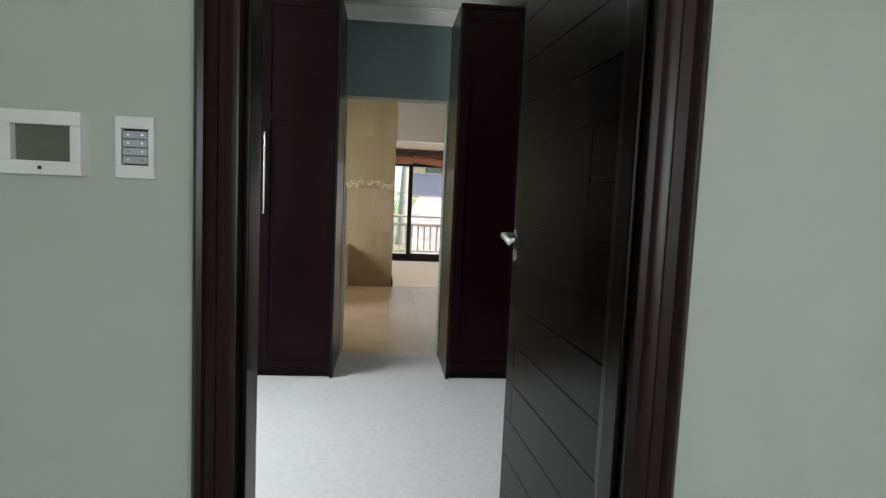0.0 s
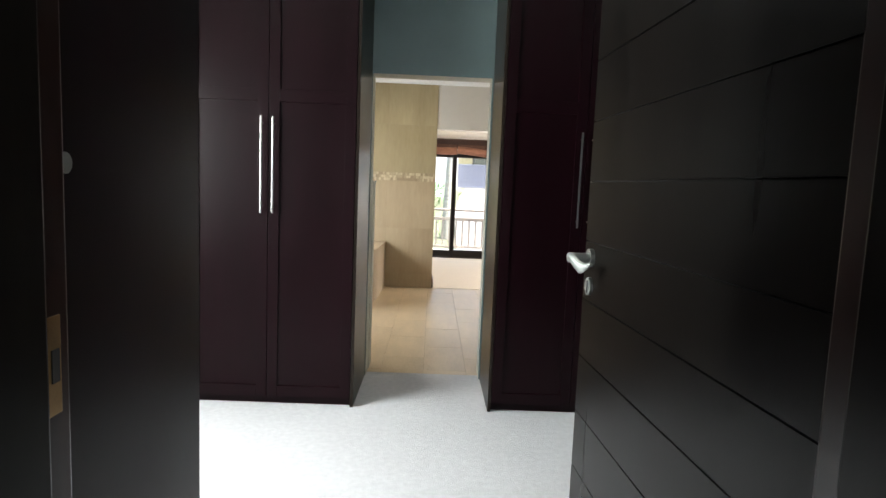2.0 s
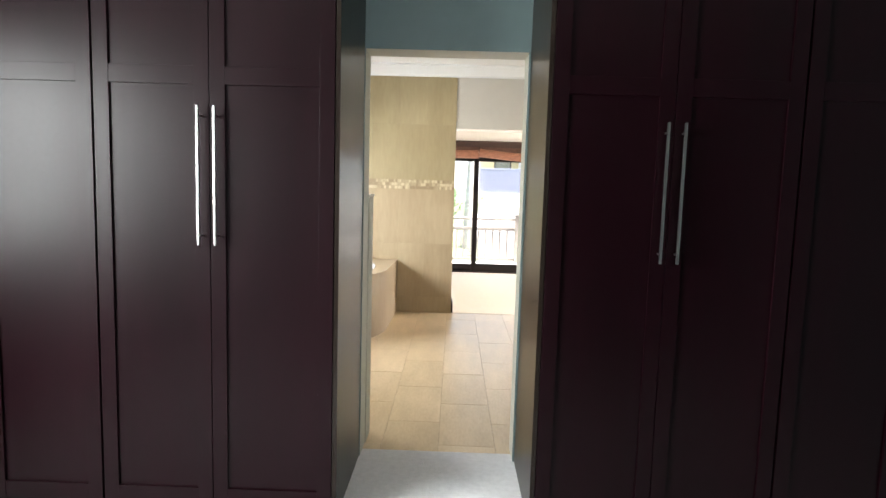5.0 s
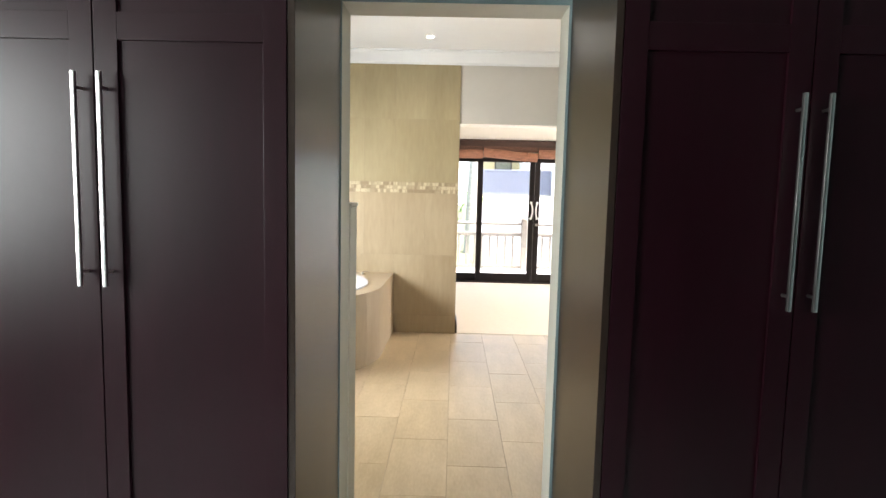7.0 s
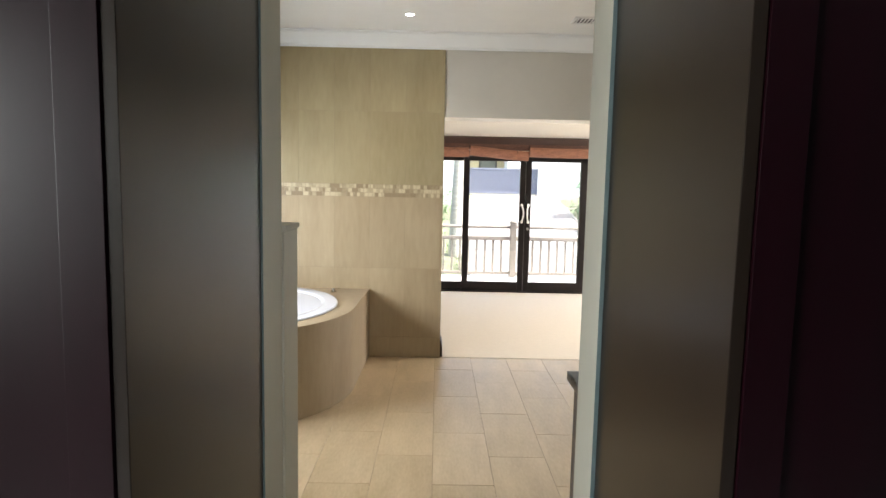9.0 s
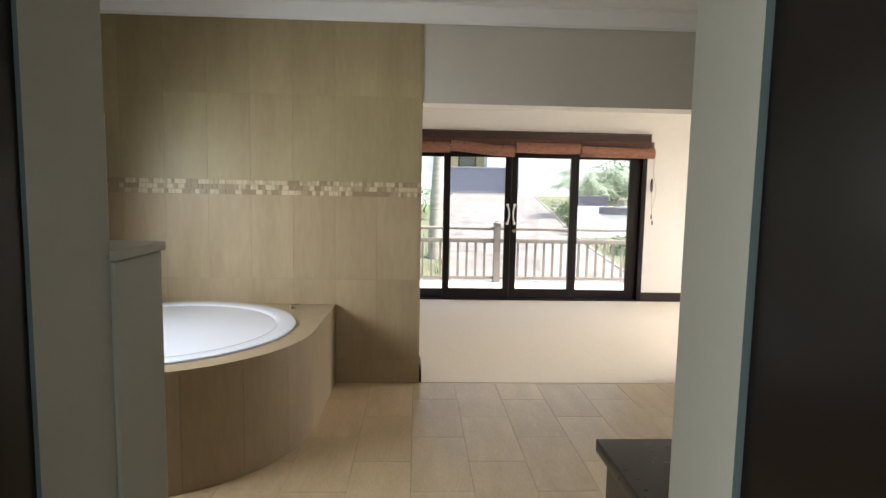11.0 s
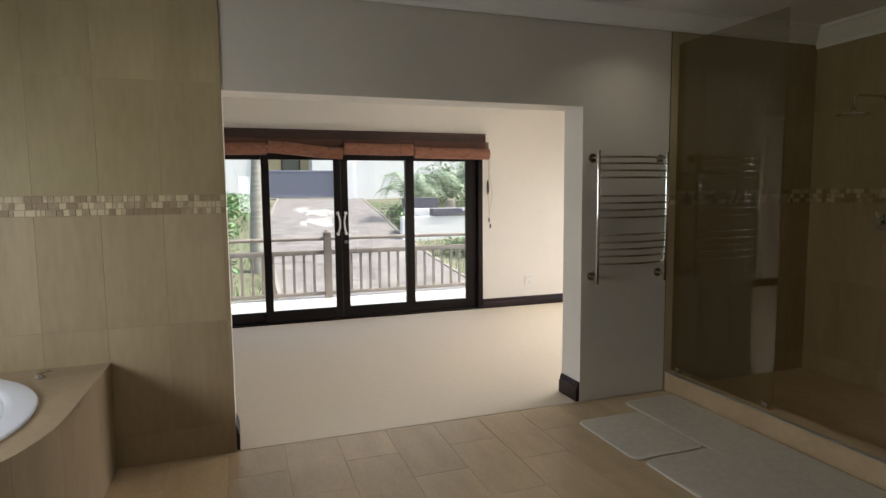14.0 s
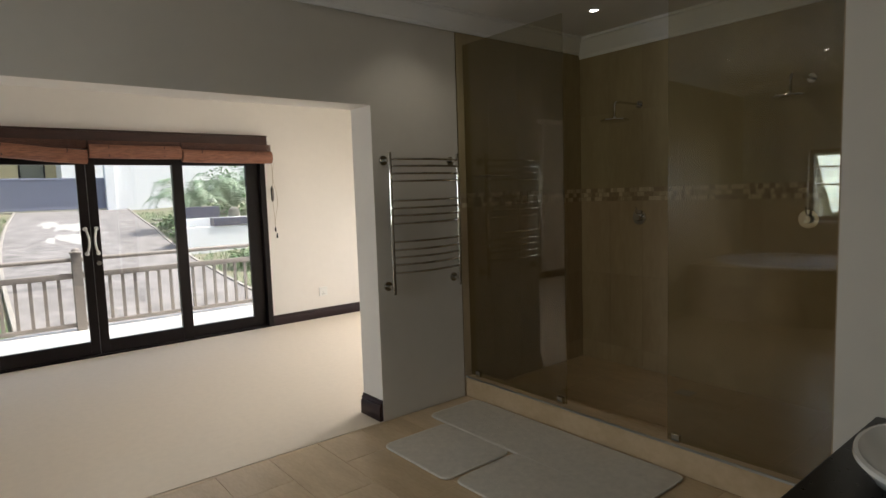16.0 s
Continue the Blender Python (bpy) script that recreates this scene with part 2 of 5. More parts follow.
def sweep(bm, pts, prof, closed=False, up=Vector((0, 0, 1)), cap=True):
    """A profile of (side, up) offsets drawn along pts."""
    pts = [Vector(p) for p in pts]
    rings = []
    k = len(pts)
    for i, p in enumerate(pts):
        if closed:
            t = (pts[(i + 1) % k] - pts[i - 1]).normalized()
        else:
            t = (pts[min(i + 1, k - 1)] - pts[max(i - 1, 0)]).normalized()
        s = t.cross(up)
        s = s.normalized() if s.length > 1e-5 else Vector((1, 0, 0))
        u = s.cross(t).normalized()
        rings.append([bm.verts.new(p + s * a + u * b) for a, b in prof])
    n = len(prof)
    for i in range(k if closed else k - 1):
        a, b = rings[i], rings[(i + 1) % k]
        for j in range(n):
            bm.faces.new((a[j], a[(j + 1) % n], b[(j + 1) % n], b[j]))
    if cap and not closed:
        bm.faces.new(list(reversed(rings[0])))
        bm.faces.new(rings[-1])
    bmesh.ops.recalc_face_normals(bm, faces=bm.faces)
    return bm


def circle(r, n=10):
    return [(r * math.cos(2 * math.pi * i / n), r * math.sin(2 * math.pi * i / n)) for i in range(n)]


def lathe(bm, prof, seg=24, sx=1.0, sy=1.0, at=(0, 0, 0)):
    """Turns (radius, height) pairs round the z axis."""
    rings = []
    for r, z in prof:
        rings.append([bm.verts.new((at[0] + sx * r * math.cos(2 * math.pi * i / seg), at[1] + sy * r * math.sin(2 * math.pi * i / seg), at[2] + z)) for i in range(seg)])
    for a, b in zip(rings, rings[1:]):
        for i in range(seg):
            bm.faces.new((a[i], a[(i + 1) % seg], b[(i + 1) % seg], b[i]))
    for ring in (rings[0], rings[-1]):
        try:
            bm.faces.new(ring)
        except ValueError:
            pass
    bmesh.ops.recalc_face_normals(bm, faces=bm.faces)
    return bm


def smooth(me, flat=(), angle=40):
    """Smooth shading with hard edges, and round every face that is far larger than its neighbour."""
    for p in me.polygons:
        p.use_smooth = True
    me.set_sharp_from_angle(angle=radians(angle))
    for i in flat:
        me.edges[i].use_edge_sharp = True


def link(name, bm, materials, smoothed=True):
    me = bpy.data.meshes.new(name)
    bm.edges.index_update()
    bm.normal_update()
    flat = []
    for e in bm.edges:
        if len(e.link_faces) == 2:
            a, b = sorted(f.calc_area() for f in e.link_faces)
            if b > 12 * a:
                flat.append(e.index)
    bm.to_mesh(me)
    bm.free()
    for m in materials if isinstance(materials, (list, tuple)) else [materials]:
        me.materials.append(m)
    if smoothed:
        smooth(me, flat)
    return new(name, me)


def part(name, bm, material, parent, label=""):
    """One mesh object under a thing or under a part, drawn in the thing's own coordinates."""
    ob = link(name, bm, material)
    ob.parent = parent
    return tagged(ob, label)


def thing(name, x, y, z, label, category, group="", turn=0.0):
    ob = new(name)
    ob.empty_display_size = 0.1
    ob.matrix_basis = pose(x, y, z, 0, 0, turn)
    return tagged(ob, label, category, group)


def solid(name, bm, material, label, category, group=""):
    return tagged(link(name, bm, material), label, category, group)


def setting(name, bm, materials, label="", category=""):
    return tagged(link(name, bm, materials), label, category, "", "structure")


def NB():
    return bmesh.new()


def wall_x(name, x0, x1, y0, y1, z1, holes, mats, label):
    """A wall that runs along x between y0 and y1 (thickness); holes are (xa, xb, za, zb). mats: near side, far side, reveals."""
    bm = NB()
    cuts = sorted({x0, x1, *[h[0] for h in holes], *[h[1] for h in holes]})
    for a, b in zip(cuts, cuts[1:]):
        z = 0.0
        for h in sorted((h for h in holes if h[0] <= a and h[1] >= b), key=lambda h: h[2]):
            if h[2] > z:
                box(bm, a, b, y0, y1, z, h[2])
            z = h[3]
        if z < z1:
            box(bm, a, b, y0, y1, z, z1)
    bmesh.ops.remove_doubles(bm, verts=bm.verts, dist=1e-5)
    for f in bm.faces:
        f.material_index = 0 if f.normal.y < -0.5 else 1 if f.normal.y > 0.5 else 2
    return setting(name, bm, mats, label, "wall")


def wall_y(name, y0, y1, x0, x1, z1, holes, mats, label):
    """A wall that runs along y between x0 and x1 (thickness)."""
    bm = NB()
    cuts = sorted({y0, y1, *[h[0] for h in holes], *[h[1] for h in holes]})
    for a, b in zip(cuts, cuts[1:]):
        z = 0.0
        for h in sorted((h for h in holes if h[0] <= a and h[1] >= b), key=lambda h: h[2]):
            if h[2] > z:
                box(bm, x0, x1, a, b, z, h[2])
            z = h[3]
        if z < z1:
            box(bm, x0, x1, a, b, z, z1)
    for f in bm.faces:
        f.material_index = 0 if f.normal.x < -0.5 else 1 if f.normal.x > 0.5 else 2
    return setting(name, bm, mats, label, "wall")


# ---- plan (metres) ----
HALL_W, HALL_E, HALL_S, DOORWALL_0, DOORWALL_1 = -2.6, 2.8, -2.2, 2.425, 2.57
DR_W, DR_E, DR_N0, DR_N1 = -2.35, 2.76, 6.10, 6.27
BA_W, BA_N0, BA_N1, SH_X, SH_E, SH_S = -2.0, 9.90, 10.15, 3.46, 4.90, 7.30
BE_W, BE_E, BE_N0, BE_N1 = -2.6, 6.2, 13.42, 13.66
CEIL, ROOFZ = 2.84, 3.0

# ---- walls ----
wall_x("wall_door", HALL_W, 3.0, DOORWALL_0, DOORWALL_1, CEIL, [(-0.12, 0.80, 0, 2.13)], [SAGE, TEAL, SAGE], "sage green painted wall round the entry door")
wall_x("wall_hall_south", HALL_W, HALL_E, HALL_S - 0.22, HALL_S, CEIL, [(0.35, 2.65, 0.85, 2.35)], [SAGE, SAGE, SAGE], "sage green painted hall wall with a window opening")
wall_y("wall_hall_west", HALL_S, DOORWALL_0, HALL_W - 0.2, HALL_W, CEIL, [], [SAGE, SAGE, SAGE], "plain sage green painted hall wall")
wall_y("wall_hall_east", HALL_S, DOORWALL_0, HALL_E, HALL_E + 0.2, CEIL, [], [SAGE, SAGE, SAGE], "plain sage green painted hall wall")
wall_y("wall_dressing_west", DOORWALL_1, DR_N0, DR_W - 0.2, DR_W, CEIL, [(3.0, 4.75, 1.0, 2.2)], [CREAM, TEAL, WHITE], "blue grey painted wall with a window opening")
wall_y("wall_dressing_east", DOORWALL_1, DR_N0, DR_E, DR_E + 0.2, CEIL, [], [TEAL, TEAL, TEAL], "plain blue grey painted wall")
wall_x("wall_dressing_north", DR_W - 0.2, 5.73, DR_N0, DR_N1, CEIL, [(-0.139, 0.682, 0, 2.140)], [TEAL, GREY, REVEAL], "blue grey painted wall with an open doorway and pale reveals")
wall_y("wall_bath_west", DR_N1, BA_N0, BA_W - 0.22, BA_W, CEIL, [(7.30, 9.10, 1.06, 1.95)], [CREAM, GREY, WHITE], "pale grey painted bathroom wall with a small high window")
wall_x("wall_bath_north", BE_W, BE_E, BA_N0, BA_N1, CEIL, [(0.325, 2.715, 0, 2.145)], [GREY, CREAM, CREAM], "warm grey painted wall with a wide open passage to the bedroom")
wall_y("wall_shower_east", SH_S, BA_N0, SH_E + 0.03, SH_E + 0.23, CEIL, [], [GROUT, CREAM, CREAM], "shower wall behind beige tiles")
bm = box(NB(), 2.955, SH_E + 0.23, DR_N1, SH_S - 0.012, 0, CEIL, 0.004)
setting("wall_shower_nib", bm, GREY, "warm grey painted wall block between the vanity and the shower", "wall")
wall_x("wall_bedroom_north", BE_W, BE_E, BE_N0, BE_N1, CEIL, [(-0.36, 3.43, 0, 2.10)], [CREAM, YARDWHITE, CREAM], "cream painted bedroom wall with a wide sliding door opening")
wall_y("wall_bedroom_west", BA_N1, BE_N0, BE_W - 0.2, BE_W, CEIL, [], [CREAM, CREAM, CREAM], "plain cream painted bedroom wall")
# The opening is added for the bedroom fill lamp.
wall_y("wall_bedroom_east", BA_N1, BE_N0, BE_E, BE_E + 0.2, CEIL, [(10.65, 13.05, 0.4, 2.3)], [CREAM, CREAM, CREAM], "cream painted bedroom wall with an added opening for fill light")


def slab(name, x0, x1, y0, y1, z0, z1, m, label, category="floor"):
    return setting(name, box(NB(), x0, x1, y0, y1, z0, z1), m, label, category)


slab("floor_hall", HALL_W, HALL_E, HALL_S, DOORWALL_0, -0.1, 0, CARPET, "pale carpet on the hall floor")
slab("floor_dressing", DR_W, DR_E, DOORWALL_0, 6.19, -0.1, 0, CARPET, "white cut-pile carpet of the dressing room")
slab("floor_bath", BA_W, SH_E + 0.03, 6.19, BA_N0, -0.1, -0.004, GROUT, "beige grout bed under the bathroom tiles")
slab("floor_bedroom", BE_W, BE_E, BA_N0, BE_N0, -0.1, 0.004, CARPET_B, "cream bedroom carpet")
slab("ceiling_hall", HALL_W, HALL_E, HALL_S, DOORWALL_0, CEIL, CEIL + 0.08, WHITE, "white hall ceiling", "ceiling")
slab("ceiling_dressing", DR_W, DR_E, DOORWALL_1, DR_N0, CEIL, CEIL + 0.08, WHITE, "white dressing room ceiling", "ceiling")
slab("ceiling_bath", BA_W, SH_E + 0.03, DR_N1, BA_N0, CEIL, CEIL + 0.08, WHITE, "white bathroom ceiling", "ceiling")
slab("ceiling_bedroom", BE_W, BE_E, BA_N1, BE_N0, CEIL, CEIL + 0.08, WHITE, "white bedroom ceiling", "ceiling")
slab("roof", -4.0, 7.0, -3.0, 14.0, CEIL + 0.1, CEIL + 0.25, ROOF, "grey roof slab over the house", "roof")

# coving: a stepped, curved moulding under the ceiling
COVE = [(0, 0), (0, -0.105), (0.012, -0.105), (0.016, -0.088), (0.03, -0.08), (0.05, -0.05), (0.078, -0.03), (0.085, -0.016), (0.105, -0.012), (0.105, 0)]


def coving(name, pts, k=1.0):
    """pts run with the room on their right-hand side."""
    setting(name, sweep(NB(), [(x, y, CEIL) for x, y in pts], [(a, b * k) for a, b in COVE]), WHITE, "white moulded plaster coving", "coving")


coving("coving_dressing", [(DR_W, DR_N0), (DR_E, DR_N0)])
coving("coving_bath_north", [(BA_W, BA_N0 - 0.012), (SH_E, BA_N0 - 0.012)], 1.2)
coving("coving_shower", [(SH_E, BA_N0), (SH_E, SH_S)], 1.5)
coving("coving_bath_west", [(BA_W, DR_N1), (BA_W, BA_N0)])
coving("coving_bath_south", [(2.96, DR_N1), (BA_W, DR_N1)])
coving("coving_bedroom", [(BE_W, BE_N0), (BE_E, BE_N0)])

# skirting boards with a moulded top
SKIRTP = [(0, 0), (0, 0.125), (0.006, 0.125), (0.008, 0.112), (0.016, 0.104), (0.012, 0.094), (0.020, 0.082), (0.020, 0.0)]


def skirting(name, pts):
    setting(name, sweep(NB(), [(x, y, 0.004) for x, y in pts], SKIRTP), SKIRT, "dark stained wooden skirting board", "skirting")


skirting("baseboard_bedroom", [(3.43, BE_N0), (BE_E, BE_N0)])
skirting("baseboard_bedroom_left", [(BE_W, BE_N0), (-0.36, BE_N0)])
setting("baseboard_reveal", sweep(NB(), [(2.715, BA_N1, 0.004), (2.715, BA_N0 + 0.004, 0.004)], [(a * 1.4, b * 1.15) for a, b in SKIRTP]), SKIRT, "short dark moulded skirting end on the passage reveal", "skirting")
setting("baseboard_reveal_left", sweep(NB(), [(0.325, BA_N0 + 0.004, 0.004), (0.325, BA_N1, 0.004)], [(a, b * 1.15) for a, b in SKIRTP]), SKIRT, "short dark moulded skirting end on the passage reveal", "skirting")


# ---- entry door ----
JL, JR, JTOP = -0.082, 0.747, 2.10
bm = NB()
for x0, x1, y1 in ((-0.12, JL, 2.575), (JR, 0.80, 2.575)):
    box(bm, x0, x1, 2.405, y1, 0, JTOP + 0.03, 0.004)
box(bm, JL, JR, 2.405, 2.575, JTOP, JTOP + 0.03, 0.004)
frame_1 = setting("door_1", bm, TRIMWOOD, "dark stained wooden door frame", "door frame")
bm = NB()
box(bm, JL, JL + 0.014, 2.44, 2.520, 0, JTOP, 0.004)
box(bm, JR - 0.014, JR, 2.44, 2.520, 0, JTOP, 0.004)
box(bm, JL + 0.014, JR - 0.014, 2.44, 2.520, JTOP - 0.014, JTOP, 0.004)
part("door_stop", bm, DOORWOOD, frame_1)
ARCH = [(0, 0), (0.0, 0.016), (0.012, 0.022), (0.022, 0.030), (0.034, 0.030), (0.040, 0.024), (0.062, 0.024), (0.068, 0.034), (0.080, 0.038), (0.090, 0.030), (0.094, 0.018), (0.094, 0)]


def architrave(name, y, sign):
    """The moulded casing round the door, on the face y; sign -1 towards the hall."""
    for nm, x, d in (("jamb_casing", JL - 0.006, -0.84), ("jamb_casing", JR + 0.008, 1.15)):
        if sign > 0 and d > 0:
            continue
        bm = NB()
        lo = [bm.verts.new((x + d * a, y + sign * b, 0)) for a, b in ARCH]
        hi = [bm.verts.new((x + d * a, y + sign * b, JTOP + 0.008 + a)) for a, b in ARCH]
        k = len(ARCH)
        for i in range(k):
            bm.faces.new((lo[i], lo[(i + 1) % k], hi[(i + 1) % k], hi[i]))
        bm.faces.new(lo)
        bm.faces.new(hi)
        bmesh.ops.recalc_face_normals(bm, faces=bm.faces)
        part(nm, bm, TRIMWOOD, frame_1, "dark red-brown moulded casing")
    bm = NB()
    le = [bm.verts.new((JL - 0.008 - a, y + sign * b, JTOP + 0.008 + a)) for a, b in ARCH]
    ri = [bm.verts.new((JR + 0.008 + a, y + sign * b, JTOP + 0.008 + a)) for a, b in ARCH]
    k = len(ARCH)
    for i in range(k):
        bm.faces.new((le[i], le[(i + 1) % k], ri[(i + 1) % k], ri[i]))
    bmesh.ops.recalc_face_normals(bm, faces=bm.faces)
    part("head_casing", bm, TRIMWOOD, frame_1)


architrave("casing", DOORWALL_0, -1)
bm = box(NB(), JL + 0.0005, JL + 0.003, 2.534, 2.556, 1.130, 1.235, 0.001)
strike = part("strike_plate", bm, BRASS, frame_1, "worn brass strike plate")
bm = box(NB(), JL + 0.002, JL + 0.0045, 2.539, 2.551, 1.165, 1.20)
part("latch_hole", bm, BLACK, strike)

# the open leaf, hinged on the far side of the frame; its local x runs from the hinge to the free edge, y to the visible face
leaf = thing("entry_door", 0.795, 2.579, 0.012, "dark stained flush entry door standing open, with horizontal grooves", "door", turn=93.2)
LEAF_W, LEAF_T, LEAF_H = 0.884, 0.040, 2.075
zs = [0.0] + [0.04 + 0.151 * i for i in range(14)] + [LEAF_H]
part("core", box(NB(), 0.004, LEAF_W - 0.002, 0.006, LEAF_T - 0.006, 0.002, LEAF_H - 0.002), GROOVE, leaf, "black groove bottoms")
for i, (a, b) in enumerate(zip(zs, zs[1:])):
    g0 = 0.0018 if i else 0
    g1 = 0.0018 if b < LEAF_H else 0
    part("board", box(NB(), 0, LEAF_W, 0, LEAF_T, a + g0, b - g1), DOORWOOD, leaf)


def wave_lever(lx, y0, side, lz):
    """A flattened grip that dips in a wave from the neck and lifts again to a thin tip."""
    bm = NB()
    rings = []
    for i in range(15):
        u = i / 14
        x = lx + 0.006 - 0.112 * u
        y = y0 + side * (0.054 - 0.016 * u * u)
        z = lz + 0.002 - 0.021 * math.sin(math.pi * min(1.0, u * 1.35) * 0.5) ** 2 + 0.016 * (max(0.0, u - 0.55) / 0.45) ** 1.5
        hh = 0.0105 + 0.005 * math.sin(math.pi * u) - 0.0075 * max(0.0, u - 0.6) / 0.4
        tt = 0.0105 - 0.0065 * u
        rings.append([bm.verts.new((x, y + tt * math.cos(2 * math.pi * k / 14), z + hh * math.sin(2 * math.pi * k / 14))) for k in range(14)])
    for p, q in zip(rings, rings[1:]):
        for k in range(14):
            bm.faces.new((p[k], p[(k + 1) % 14], q[(k + 1) % 14], q[k]))
    bm.faces.new(rings[0])
    bm.faces.new(rings[-1])
    bmesh.ops.recalc_face_normals(bm, faces=bm.faces)
    return bm


def lever(side):
    """Rose, neck and curved lever; side +1 on the face at LEAF_T, -1 on the other."""
    y0 = LEAF_T if side > 0 else 0
    lz, lx = 1.209, LEAF_W - 0.056
    bm = rod(NB(), (lx, y0, lz), (lx, y0 + side * 0.010, lz), 0.023, 28)
    rose = part("handle_rose", bm, SATIN, leaf, "satin nickel rose")
    bm = rod(NB(), (lx, y0 + side * 0.008, lz), (lx, y0 + side * 0.062, lz), 0.0125, 24)
    bmesh.ops.bevel(bm, geom=[e for e in bm.edges if e.calc_length() < 0.01], offset=0.0015, segments=2, affect="EDGES")
    part("neck", bm, SATIN, rose, "round satin nickel neck")
    part("lever", wave_lever(lx, y0, side, lz), SATIN, rose, "wave shaped satin nickel lever")
    bm = rod(NB(), (lx, y0, lz - 0.072), (lx, y0 + side * 0.008, lz - 0.072), 0.023, 28)
    esc = part("keyhole_plate", bm, SATIN, leaf, "round satin nickel keyhole plate")
    part("keyhole", box(NB(), lx - 0.003, lx + 0.003, y0 + min(0, side * 0.0095), y0 + max(0, side * 0.0095), lz - 0.088, lz - 0.056, 0.001), BLACK, esc)


lever(1)
lever(-1)
bm = box(NB(), LEAF_W - 0.0005, LEAF_W + 0.0015, 0.009, 0.031, 1.06, 1.28, 0.0005)
part("lock_plate", bm, STEEL, leaf)
for hz in (0.25, 1.05, 1.82):
    bm = rod(NB(), (-0.006, -0.004, hz - 0.05), (-0.006, -0.004, hz + 0.05), 0.006, 10)
    part("hinge", bm, STEEL, leaf)

# ---- wall controls in the hall ----
WY = DOORWALL_0
intercom = thing("intercom_panel", -0.4435, WY, 1.425, "white plastic intercom panel with a grey screen on the wall", "intercom")
bm = NB()
for a in ((-0.0725, 0.0725, -0.026, 0, 0.034, 0.060), (-0.0725, 0.0725, -0.026, 0, -0.060, -0.034), (-0.0725, -0.053, -0.026, 0, -0.034, 0.034), (0.053, 0.0725, -0.026, 0, -0.034, 0.034)):
    box(bm, *a, 0.0015)
part("housing", bm, PLASTIC, intercom)
part("screen", box(NB(), -0.053, 0.053, -0.008, 0, -0.034, 0.034), SCREEN, intercom, "dull grey screen")
part("button", rod(NB(), (0, -0.026, -0.047), (0, -0.029, -0.047), 0.0035, 14), BLACK, intercom, "small black button")
keypad = thing("keypad", -0.2775, WY, 1.4245, "white wall keypad with eight small lit indicator dots", "keypad")
bm = NB()
for a in ((-0.0355, 0.0355, -0.016, 0, 0.036, 0.059), (-0.0355, 0.0355, -0.016, 0, -0.059, -0.034), (-0.0355, -0.025, -0.016, 0, -0.034, 0.036), (0.025, 0.0355, -0.016, 0, -0.034, 0.036)):
    box(bm, *a, 0.0012)
part("housing", bm, PLASTIC, keypad)
part("recess", box(NB(), -0.025, 0.025, -0.004, 0, -0.034, 0.036), BLACK, keypad)
for i in range(4):
    key = part("key", box(NB(), -0.0225, 0.0225, -0.012, -0.004, -0.031 + i * 0.016, -0.0165 + i * 0.016, 0.001), KEYGREY, keypad, "grey key")
    for j, sx in enumerate((-0.013, 0.013)):
        on = (i, j) not in ((1, 0), (0, 1))
        part("indicator", rod(NB(), (sx, -0.012, -0.0235 + i * 0.016), (sx, -0.0128, -0.0235 + i * 0.016), 0.0013, 10), LED if on else BLACK, key)

# ---- dressing room ----


def wardrobe(name, x0, x1, y_front, y_back, top, end_panel, label, drop=0.0, split=None):
    """Two shaker doors with bar handles on a plinth and a carcass; end_panel: -1, 0 or 1, the side that shows."""
    w = x1 - x0
    ob = thing(name, (x0 + x1) / 2, y_front, 0, label, "wardrobe", "built-in wardrobes")
    h = w / 2
    sp = 0.0 if split is None else split - (x0 + x1) / 2
    part("plinth", box(NB(), -h, h, 0.045, 0.07, 0, 0.05, 0.002), DARKWOOD, ob)
    bm = box(NB(), -h + 0.02, h - 0.02, 0.026, y_back - y_front, 0.05, top - 0.03)
    part("carcass", bm, DARKWOOD, ob)
    for s in (-1, 1):
        m = PANELWOOD if s == end_panel else DARKWOOD
        bm = box(NB(), min(s * h, s * (h - 0.02)), max(s * h, s * (h - 0.02)), 0.004 if s == end_panel else 0.026, y_back - y_front, 0.0 if s == end_panel else 0.05, top, 0.0015)
        part("side_panel", bm, m, ob, "satin brown side panel" if s == end_panel else "")
    part("cornice", box(NB(), -h, h, -0.006, y_back - y_front, top, top + 0.03, 0.006), DARKWOOD, ob)
    for s in (-1, 1):
        lo, hi = (-h + (0.022 if end_panel == -1 else 0.003), sp - 0.002) if s < 0 else (sp + 0.002, h - (0.022 if end_panel == 1 else 0.003))
        z0, z1, st = 0.055, top - 0.004, 0.062
        door = part("door", box(NB(), lo + st - 0.004, hi - st + 0.004, 0.010, 0.020, z0 + 0.05, z1 - 0.05), DARKWOOD, ob, "dark mahogany shaker door")
        for a, b in ((lo, lo + st), (hi - st, hi)):
            part("stile", box(NB(), a, b, 0, 0.024, z0, z1, 0.0008), DARKWOOD, door)
        for a, b in ((z0, z0 + 0.07), (1.84, 1.912), (z1 - 0.07, z1)):
            part("cross_rail", box(NB(), lo + st, hi - st, 0.0005, 0.0235, a, b, 0.0015), DARKWOOD, door)
        hx = sp + s * 0.034
        bm = NB()
        box(bm, hx - 0.0052, hx + 0.0052, -0.040, -0.028, 1.187 + drop, 1.752 + drop, 0.0022)
        for hz in (1.225 + drop, 1.712 + drop):
            rod(bm, (hx, -0.034, hz), (hx, 0.004, hz), 0.0045, 10)
        part("handle", bm, STEEL, door, "long brushed steel bar handle")
    return ob


